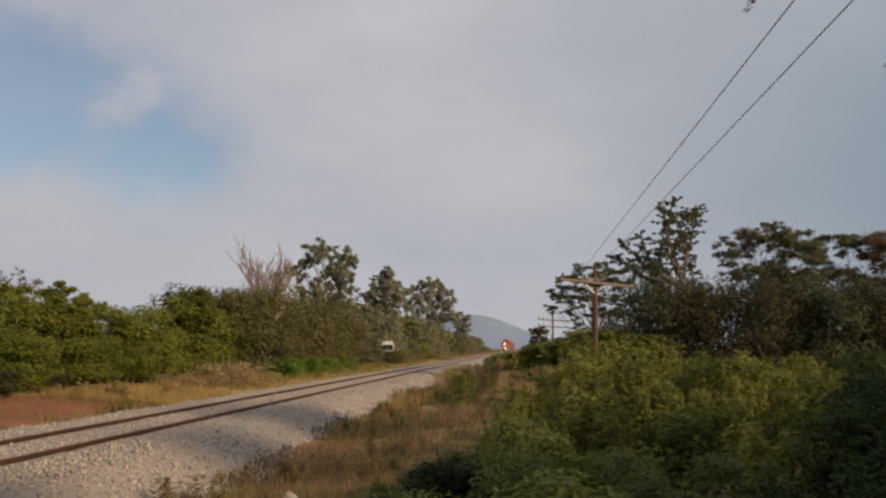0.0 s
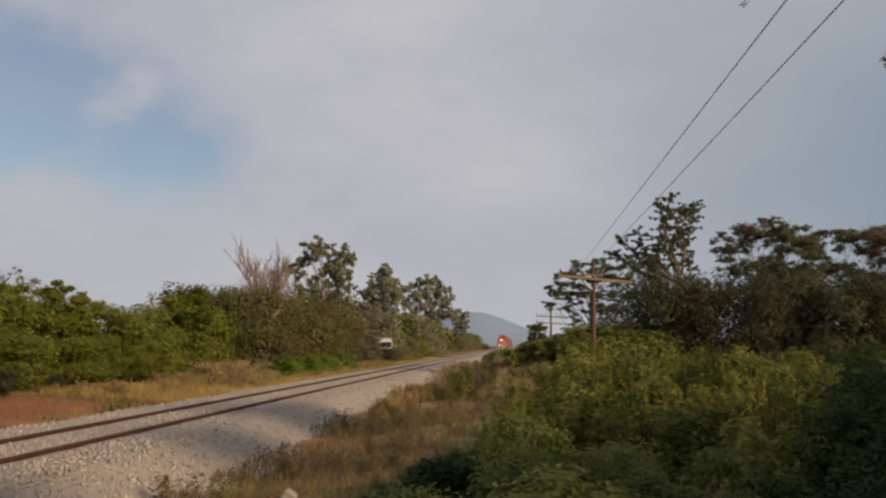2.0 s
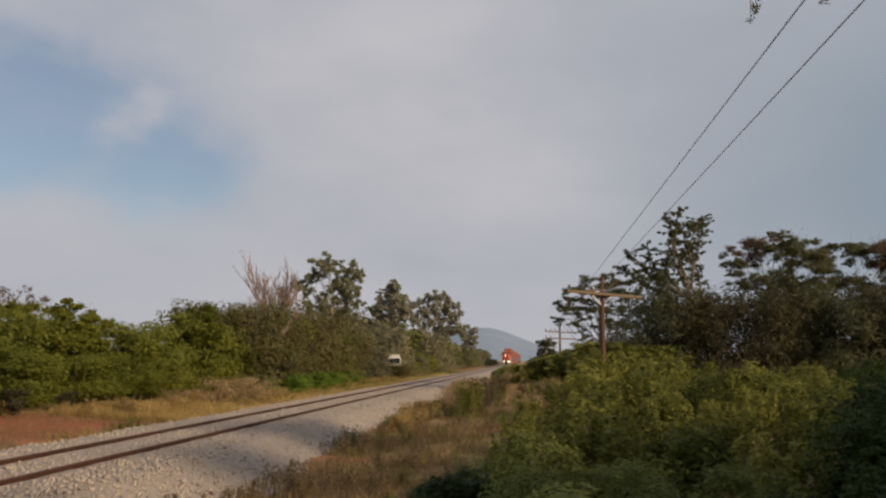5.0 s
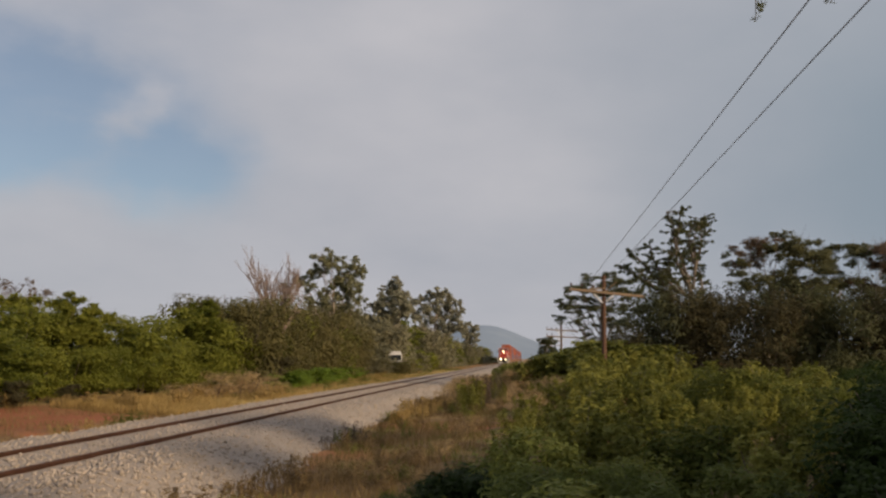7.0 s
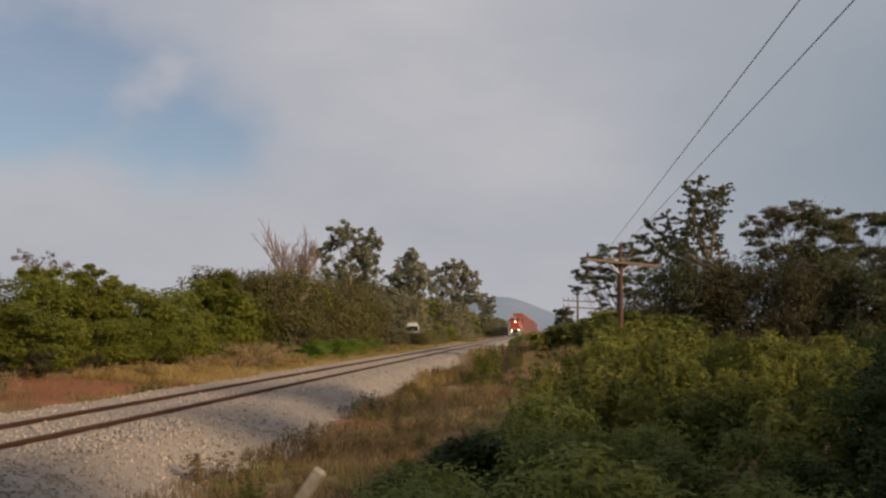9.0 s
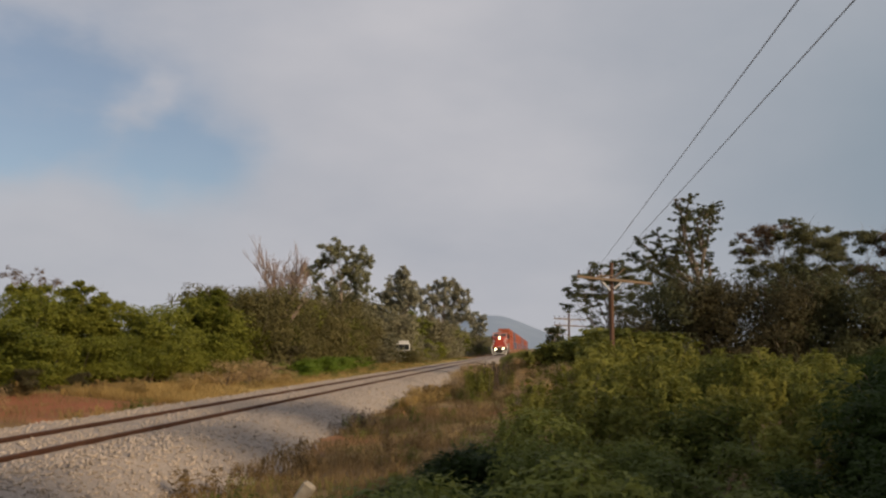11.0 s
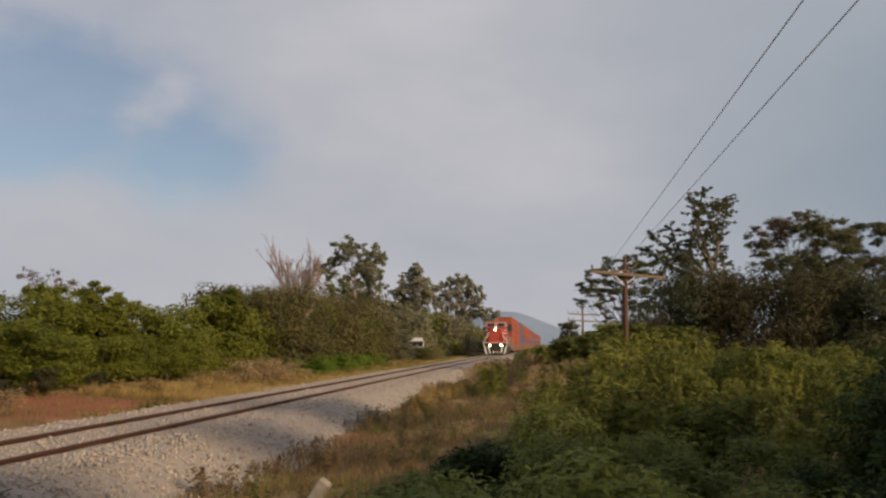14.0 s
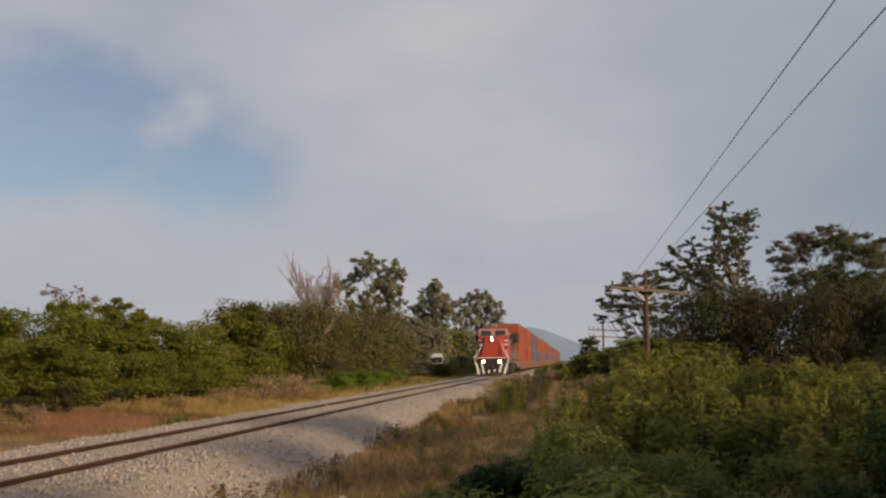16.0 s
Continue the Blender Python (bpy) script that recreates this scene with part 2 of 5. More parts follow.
# ---- mesh helpers ----
def part(name, bm, mat, parent=None, label=""):
    me = bpy.data.meshes.new(name)
    if isinstance(bm, bmesh.types.BMesh):
        bmesh.ops.recalc_face_normals(bm, faces=bm.faces)
        bm.to_mesh(me)
        bm.free()
    else:
        verts, faces = bm
        fill(me, verts, faces)
    me.materials.append(mat)
    ob = new(name, me)
    ob.parent = parent
    if label:
        ob["label"] = label
    return ob


def fill(me, verts, faces):
    """Fast mesh from arrays; all faces have the same number of corners."""
    verts, faces = np.asarray(verts, np.float32), np.asarray(faces, np.int32)
    k = faces.shape[1]
    me.vertices.add(len(verts))
    me.vertices.foreach_set("co", verts.ravel())
    me.loops.add(faces.size)
    me.loops.foreach_set("vertex_index", faces.ravel())
    me.polygons.add(len(faces))
    me.polygons.foreach_set("loop_start", np.arange(0, faces.size, k, dtype=np.int32))
    me.update(calc_edges=True)
    me.validate()


def thing(name, x, y, z, label, category, group="", rz=0.0):
    ob = new(name)
    ob.empty_display_size = 0.2
    ob.matrix_basis = pose(x, y, z, 0, 0, rz)
    return tagged(ob, label, category, group)


def box(bm, x0, x1, y0, y1, z0, z1, bevel=0.0, turn=None):
    r = bmesh.ops.create_cube(bm, size=1)
    vs = r["verts"]
    for v in vs:
        v.co = Vector(((x0 + x1) / 2 + v.co.x * (x1 - x0), (y0 + y1) / 2 + v.co.y * (y1 - y0), (z0 + z1) / 2 + v.co.z * (z1 - z0)))
        if turn is not None:
            v.co = turn @ v.co
    if bevel:
        es = {e for v in vs for e in v.link_edges}
        bmesh.ops.bevel(bm, geom=list(es), offset=bevel, segments=1, affect="EDGES")
    return bm


def tube(bm, pts, radii, sides=7, jag=0.0):
    """A tapered limb along a bent line."""
    pts = [Vector(p) for p in pts]
    rings = []
    for i, p in enumerate(pts):
        d = (pts[min(i + 1, len(pts) - 1)] - pts[max(i - 1, 0)]).normalized()
        a = d.orthogonal().normalized() if abs(d.z) > 0.9 else d.cross(Vector((0, 0, 1))).normalized()
        b = d.cross(a)
        rings.append([bm.verts.new(p + (a * math.cos(q) + b * math.sin(q)) * radii[i] * (1 + jag * random.uniform(-1, 1)))
                      for q in [2 * math.pi * k / sides for k in range(sides)]])
    for r0, r1 in zip(rings, rings[1:]):
        for k in range(sides):
            bm.faces.new((r0[k], r0[(k + 1) % sides], r1[(k + 1) % sides], r1[k]))
    bm.faces.new(rings[0])
    bm.faces.new(rings[-1])
    return bm


def disc(bm, y0, y1, x0, x1, r, cy, cz, n=20):
    """A short cylinder whose axis lies along x."""
    return tube(bm, [(x0, cy, cz), (x1, cy, cz)], [r, r], n)


def bow(a, b, n=5, sag=0.0, wild=0.0):
    a, b = Vector(a), Vector(b)
    out = []
    for i in range(n):
        t = i / (n - 1)
        p = a.lerp(b, t)
        k = 4 * t * (1 - t)
        p += Vector((random.uniform(-wild, wild) * k, random.uniform(-wild, wild) * k, sag * k))
        out.append(p)
    return out


def leaves(rng, clumps, size, flat=0.5, shell=0.5, stretch=1.9, tri=True, fuzz=0.28, heart=None, wild=0.36):
    """Leaf blades as small folded diamonds in ragged clumps (x, y, z, radius, count, squash)."""
    P, R_ = [], []
    for x, y, z, r, n, sq in clumps:
        d = rng.normal(size=(n, 3))
        d /= np.linalg.norm(d, axis=1)[:, None] + 1e-9
        # lobes make the outline uneven
        lob = 1 + 0.28 * np.sin(d[:, 0] * 5 + x * 3) * np.cos(d[:, 1] * 4 + y) + 0.2 * np.sin(d[:, 2] * 7 + z * 2 + d[:, 0] * 4)
        rad = r * lob * (shell + (1 - shell) * rng.random(n) ** 0.7) * (1 + fuzz * np.clip(rng.normal(size=n), -2.0, 1.0))
        P.append(np.array([x, y, z]) + d * rad[:, None] * np.array([1, 1, sq]))
        R_.append(d)
    P, D = np.concatenate(P), np.concatenate(R_)
    n = len(P)
    if heart is not None:
        # on a mound the blades also face away from its middle
        B = P - np.array(heart)
        B /= np.linalg.norm(B, axis=1)[:, None] + 1e-9
        D = D * 0.55 + B * 0.6
    nor = D * (1 - flat) + rng.normal(size=(n, 3)) * wild + np.array([0, 0, flat])
    nor /= np.linalg.norm(nor, axis=1)[:, None] + 1e-9
    ax = np.cross(nor, rng.normal(size=(n, 3)))
    ax /= np.linalg.norm(ax, axis=1)[:, None] + 1e-9
    si = np.cross(nor, ax)
    s = size * rng.uniform(0.55, 1.35, n)[:, None]
    L_, W_ = ax * s * stretch * 0.5, si * s * 0.5
    if tri:
        v = np.stack([P - L_ + W_ * 0.8, P - L_ * 0.6 - W_ * 0.9, P + L_ - nor * s * 0.2], 1).reshape(-1, 3)
        return v, np.arange(3 * n).reshape(-1, 3)
    v = np.stack([P - L_, P + W_ - nor * s * 0.12, P + L_ - nor * s * 0.25, P - W_ - nor * s * 0.12], 1).reshape(-1, 3)
    f = np.arange(4 * n).reshape(-1, 4)
    return v, f


def blades(rng, pts, height, width, lean=0.8):
    """Grass: a bent blade of two quads at each point."""
    n = len(pts)
    h = height * rng.uniform(0.45, 1.25, n)[:, None]
    a = rng.uniform(0, 2 * np.pi, n)
    side = np.stack([np.cos(a), np.sin(a), 0 * a], 1) * width * 0.5
    b = rng.uniform(0, 2 * np.pi, n)
    ln = np.stack([np.cos(b), np.sin(b), 0 * b], 1) * h * lean * rng.random(n)[:, None]
    up = np.array([0, 0, 1.0]) * h
    v = np.stack([pts - side, pts + side, pts + side * 0.8 + ln * 0.35 + up * 0.6, pts - side * 0.8 + ln * 0.35 + up * 0.6,
                  pts + side * 0.15 + ln + up, pts - side * 0.15 + ln + up], 1).reshape(-1, 3)
    i = np.arange(n)[:, None] * 6
    f = np.concatenate([i + np.array([0, 1, 2, 3]), i + np.array([3, 2, 4, 5])])
    return v, f


def lump(x, y):
    return 0.10 * noise.noise((x * 0.35, y * 0.35, 1.7)) + 0.05 * noise.noise((x * 1.1, y * 1.1, 5.1)) + 0.25 * noise.noise((x * 0.05, y * 0.05, 8.0))


def soil_z(x, y):
    """Height of the ground."""
    z = lump(x, y)
    far = min(1.0, max(0.0, (-x - 11.5) / 9.0))
    z += 0.45 * far
    if x > -4.0:
        z += 0.30 * min(1.0, (x + 4.0) / 4.0)
    cap = 0.02 + 0.13 * max(0.0, x + 5.6, -11.35 - x)
    z = min(z, cap)
    near = 1.0 if -60 < x < 60 and -60 < y < 420 else 0.3
    return z * near - 0.03


# ---- ground, track ----
def build_ground():
    xs = np.concatenate([-np.geomspace(4000, 45, 22), np.arange(-40, 40.1, 0.8), np.geomspace(45, 4000, 22)])
    ys = np.concatenate([-np.geomspace(4000, 32, 14), np.arange(-28, 60, 0.8), np.geomspace(60, 4600, 60)])
    v = [(x, y, soil_z(x, y)) for y in ys for x in xs]
    nx = len(xs)
    f = [(j * nx + i, j * nx + i + 1, (j + 1) * nx + i + 1, (j + 1) * nx + i) for j in range(len(ys) - 1) for i in range(nx - 1)]
    g = part("ground", (v, f), SOIL)
    g.data.shade_smooth()
    tagged(g, "dry reddish soil with straw litter beside the railway", "ground", kind="structure")


def bed_z(x, y):
    """Surface of the ballast across the line: a flat crown and uneven shoulders."""
    d = x - TRACK
    wob = 0.22 * noise.noise((y * 0.16, 3.0, 0.5)) + 0.12 * noise.noise((y * 0.6, 7.0, d * 0.4))
    half = 2.15 if d < 0 else 1.95
    k = max(0.0, abs(d) - half - wob)
    return 0.425 - k * (0.30 if d < 0 else 0.345) + 0.02 * noise.noise((x * 2.3, y * 2.3, 0))


def build_track():
    xs = np.concatenate([np.arange(TRACK - 4.2, TRACK + 4.0, 0.19)])
    ys = np.concatenate([np.arange(-30, 60, 0.3), np.arange(60, 900, 3.0)])
    v = [(x, y, max(bed_z(x, y), -0.35)) for y in ys for x in xs]
    nx = len(xs)
    f = [(j * nx + i, j * nx + i + 1, (j + 1) * nx + i + 1, (j + 1) * nx + i) for j in range(len(ys) - 1) for i in range(nx - 1)]
    bed = part("ballast", (v, f), BALLAST)
    tagged(bed, "pale grey crushed stone ballast under the rails", "ballast", kind="structure")
    # loose stones
    rng = np.random.default_rng(4)
    n = 24000
    y = 7 + 50 * rng.random(n) ** 1.9
    x = TRACK + rng.uniform(-3.4, 3.7, n)
    s = 0.024 * rng.uniform(0.5, 1.5, n) * np.where(rng.random(n) < 0.06, 1.7, 1)
    keep = [i for i in range(n) if not (abs(abs(x[i] - TRACK) - 0.7525) < 0.15) and bed_z(x[i], y[i]) > soil_z(x[i], y[i]) - 0.06]
    x, y, s = x[keep], y[keep], s[keep]
    n = len(x)
    z = np.array([max(bed_z(a, b), soil_z(a, b)) for a, b in zip(x, y)])
    octa = np.array([(1, 0, 0), (-1, 0, 0), (0, 1, 0), (0, -1, 0), (0, 0, 1), (0, 0, -1)], float)
    tri = np.array([(0, 2, 4), (2, 1, 4), (1, 3, 4), (3, 0, 4), (2, 0, 5), (1, 2, 5), (3, 1, 5), (0, 3, 5)])
    jit = octa[None] * rng.uniform(0.6, 1.4, (n, 6, 1)) + rng.normal(size=(n, 6, 3)) * 0.28
    jit[:, :, 2] *= 0.8
    v = np.stack([x, y, z + s * 0.25], 1)[:, None] + jit * s[:, None, None]
    f = (np.arange(n)[:, None, None] * 6 + tri[None]).reshape(-1, 3)
    st = part("ballast_stones", (v.reshape(-1, 3), f), STONE)
    tagged(st, "loose pale angular ballast stones on the track bed", "stones", kind="stuff")
    shapes = []
    for k in range(6):
        me = bpy.data.meshes.new("stone")
        w = octa * rng.uniform(0.7, 1.3, (6, 1)) + rng.normal(size=(6, 3)) * 0.25
        fill(me, w * np.array([1, 1, 0.75]), tri)
        me.materials.append(STONE)
        shapes.append(me)
    for k in range(290):
        sx, sy, sc = TRACK + rng.uniform(0.95, 3.0), 9.0 + 5.0 * rng.random(), 0.034 * rng.uniform(0.7, 1.5)
        o = new("stone", shapes[k % 6])
        o.parent = bed
        o.matrix_basis = pose(sx, sy, max(bed_z(sx, sy), soil_z(sx, sy)) + sc * 0.3, *rng.uniform(0, 360, 3)) @ Matrix.Scale(sc, 4)
    # two rails: foot, web and head in one rolled section
    prof = [(-0.07, 0), (0.07, 0), (0.07, 0.012), (0.012, 0.03), (0.012, 0.125), (0.037, 0.135), (0.037, 0.168), (0.028, 0.175),
            (-0.028, 0.175), (-0.037, 0.168), (-0.037, 0.135), (-0.012, 0.125), (-0.012, 0.03), (-0.07, 0.012)]
    for sx in (-1, 1):
        bm = bmesh.new()
        rows = []
        for yy in (-30, 900):
            rows.append([bm.verts.new((TRACK + sx * 0.7525 + px, yy, RAIL_TOP - 0.175 + pz)) for px, pz in prof])
        k = len(prof)
        for i in range(k):
            bm.faces.new((rows[0][i], rows[0][(i + 1) % k], rows[1][(i + 1) % k], rows[1][i]))
        ob = part("rail", bm, RUST)
        bm = bmesh.new()
        box(bm, TRACK + sx * 0.7525 - 0.03, TRACK + sx * 0.7525 + 0.03, -30, 900, RAIL_TOP, RAIL_TOP + 0.004)
        part("running_surface", bm, RAIL_HEAD, ob, "worn steel running surface")
        tagged(ob, "long rusty brown steel rail on ballast", "rail", "rails of the track", kind="structure")


def build_hill():
    def h(x):
        return 158 * math.exp(-((x + 225) / 235) ** 2 * 0.75) + 22 * math.exp(-((x - 190) / 330) ** 2) + 26 * math.exp(-((x + 900) / 500) ** 2)
    xs, ys = np.linspace(-2600, 2600, 180), np.linspace(3300, 4300, 14)
    v = []
    for j, y in enumerate(ys):
        k = math.sin(math.pi * min(1, j / 9.0) / 2) if j < 10 else math.cos((j - 9) / 5 * 1.4)
        for x in xs:
            v.append((x, y, h(x) * k * 1.0 + 7 * noise.noise((x * 0.012, y * 0.004, 0)) * k - 2))
    nx = len(xs)
    f = [(j * nx + i, j * nx + i + 1, (j + 1) * nx + i + 1, (j + 1) * nx + i) for j in range(len(ys) - 1) for i in range(nx - 1)]
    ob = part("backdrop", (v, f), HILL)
    ob.data.shade_smooth()
    tagged(ob, "hazy blue-grey mountain on the horizon", "mountain", kind="structure")


build_ground()
build_track()
build_hill()


# ---- plants ----
def tree(name, x, y, height, clumps, leaf, bark, size, density, trunk_r, label, lean=0.0, depth=1.6, squash=0.8, seed=1, group="", flat=0.5, fork=0.35, tuft=(0.22, 0.42, 10), stretch=1.9, russet=()):
    """A trunk, a limb to each mass of leaves, and the leaves; clumps are (offset, height, radius)."""
    random.seed(seed)
    rng = np.random.default_rng(seed)
    z0 = soil_z(x, y)
    t = thing(name, x, y, z0 - 0.05, label, "tree", group)
    bm = bmesh.new()
    top = max(c[1] for c in clumps) * 0.8
    mid = Vector((lean * 0.5, 0, top * 0.5))
    spine = [Vector((0, 0, 0)), Vector((lean * 0.15, 0.1, top * 0.22)), mid, Vector((lean, 0, top))]
    tube(bm, spine, [trunk_r * 1.25, trunk_r, trunk_r * 0.65, trunk_r * 0.18], 8, 0.08)
    part("trunk", bm, bark, t)
    cl, dry = [], []
    more = list(clumps)
    for dx, cz, r in clumps:
        for _ in range(2):
            a = random.uniform(0, 2 * math.pi)
            more.append((dx + math.cos(a) * r * 1.15, cz + math.sin(a) * r * 0.7 - 0.1 * r, r * random.uniform(0.4, 0.6)))
    for i, (dx, cz, r) in enumerate(more):
        dy = random.uniform(-depth, depth)
        e = Vector((dx, dy, cz))
        if i < len(clumps):
            k = max(fork, min(0.85, (cz - r) / top * 0.72))
            seg = k * 3
            j = min(2, int(seg))
            s = spine[j].lerp(spine[j + 1], seg - j)
            bm = bmesh.new()
            tube(bm, bow(s, e, 5, -0.12 * (e - s).length, 0.12), [trunk_r * q for q in (0.36, 0.27, 0.19, 0.11, 0.04)], 5)
            limb = part("limb", bm, bark, t)
            for _ in range(5):
                q = e + Vector([random.uniform(-1, 1) * r * 1.1 for _ in range(3)])
                bm = bmesh.new()
                tube(bm, bow(s.lerp(e, random.uniform(0.55, 0.85)), q, 4, 0.05, 0.06), [trunk_r * w for w in (0.11, 0.08, 0.05, 0.02)], 4)
                part("twig", bm, bark, limb)
        # each mass is several smaller tufts
        for _ in range(tuft[2]):
            d = Vector([random.gauss(0, 1) for _ in range(3)]).normalized()
            rr = r * random.uniform(tuft[0], tuft[1])
            c = e + Vector((d.x, d.y, d.z * squash)) * r * random.uniform(0.3, 1.1)
            (dry if i in russet else cl).append((c.x, c.y, c.z, rr, max(12, int(density * rr * rr * 2.2)), squash))
    part("crown", leaves(rng, cl, size, flat, shell=0.3, fuzz=0.5, stretch=stretch), leaf, t)
    if dry:
        part("dry_crown", leaves(rng, dry, size, flat, shell=0.3, fuzz=0.5, stretch=stretch), LEAF_RUSSET, t, "half-dry reddish leaves")
    return t


def bare_tree(x, y, height, seed, label):
    random.seed(seed)
    t = thing("bare_tree", x, y, soil_z(x, y) - 0.05, label, "tree")
    bt = bmesh.new()

    def grow(bm, p, d, length, r, level):
        q = p + d * length
        tube(bm, bow(p, q, 4, 0, length * 0.05), [r, r * 0.85, r * 0.72, r * 0.6], 5 if level < 2 else 4)
        if level == 4:
            return
        for _ in range((13, 5, 4, 3)[level]):
            wide = 0.75 if level == 0 else 0.55
            nd = (d + Vector((random.uniform(-wide, wide), random.uniform(-0.5, 0.5), random.uniform(0.15, 0.45)))).normalized()
            b = bmesh.new() if level == 0 else bm
            grow(b, p.lerp(q, random.uniform(0.4, 1.0)), nd, length * random.uniform(0.5, 0.72), r * 0.56, level + 1)
            if level == 0:
                part("limb", b, TWIG, t)
    grow(bt, Vector((0, 0, 0)), Vector((0.03, 0, 1)), height * 0.37, height * 0.012, 0)
    part("trunk", bt, TWIG, t)
    return t


def bush_master(name, leaf, size, n, seed, label, category="bush", w=1.0, lumps=9, squash=0.85, upright=False, flat=0.45, stems=3, tri=True, under=False):
    """A shrub one metre high and wide at the origin, to be copied at its size."""
    random.seed(seed)
    rng = np.random.default_rng(seed)
    t = thing(name, 0, 0, -60, label, category)
    cl = []
    for k in range(lumps // 4 if upright else 0):
        a, rr = random.uniform(0, 2 * math.pi), random.uniform(0.0, 0.34) * w
        top, ln = random.uniform(0.62, 1.0), random.uniform(0.05, 0.22)
        for q in range(6):
            z = top * (0.12 + 0.17 * q)
            cl.append(((rr + ln * z) * math.cos(a), (rr + ln * z) * math.sin(a), z, (0.15 - 0.019 * q) * random.uniform(0.8, 1.2), int(4 * n / lumps / 6), 1.35))
    for k in range(0 if upright else lumps):
        a = random.uniform(0, 2 * math.pi)
        rr = random.uniform(0.05, 0.46) * w
        z = random.uniform(0.18, 0.86) if not upright else random.uniform(0.15, 0.92)
        r = random.uniform(0.11, 0.26) * (1.15 - 0.45 * z) if not upright else random.uniform(0.07, 0.15)
        taper = 0.62 + 1.5 * z * (1 - 0.62 * z) * 0.9 if under else 1.1 - 0.5 * z
        cl.append((rr * math.cos(a) * taper, rr * math.sin(a) * taper, z, r, int(n / lumps), squash if not upright else 1.6))
    for k in range(stems):
        c = cl[(k * 5) % len(cl)]
        bm = bmesh.new()
        tube(bm, bow((random.uniform(-0.06, 0.06), random.uniform(-0.06, 0.06), -0.03), (c[0], c[1], c[2] + c[3] * 0.7), 4, 0.0, 0.05), [0.014, 0.010, 0.007, 0.003], 3)
        part("stem", bm, BARK, t)
    v, f = leaves(rng, cl, size, flat, tri=tri, heart=(0, 0, 0.3), fuzz=0.17)
    # stray blades are drawn in to a closed top
    v[:, 2] = np.where(v[:, 2] > 0.93, 0.93 + (v[:, 2] - 0.93) * 0.3, v[:, 2])
    part("foliage", (v, f), leaf, t)
    return t


def place(master, x, y, h, w, group, sink=0.06, label=""):
    """A copy of a shrub at its height and width."""
    ob = copy_thing(master, pose(x, y, soil_z(x, y) - sink * h, 0, 0, random.uniform(0, 360)))
    ob.scale = (w, w, h)
    ob["group"] = group
    if label:
        ob["label"] = label
    return ob


def drop(master):
    for o in (*master.children_recursive, master):
        bpy.data.objects.remove(o)


# thicket beyond the track
def left_top(y):
    pts = [(10, 5.0), (30, 4.6), (34, 4.7), (37.5, 3.8), (38.6, 3.7), (41.7, 4.7), (44, 4.7), (45.8, 3.9), (48.7, 5.2), (52, 5.7), (56, 6.8), (65, 6.8), (75, 7.3), (105, 8.0), (130, 7.6), (200, 7.8), (420, 7.2)]
    return float(np.interp(y, [p[0] for p in pts], [p[1] for p in pts]))


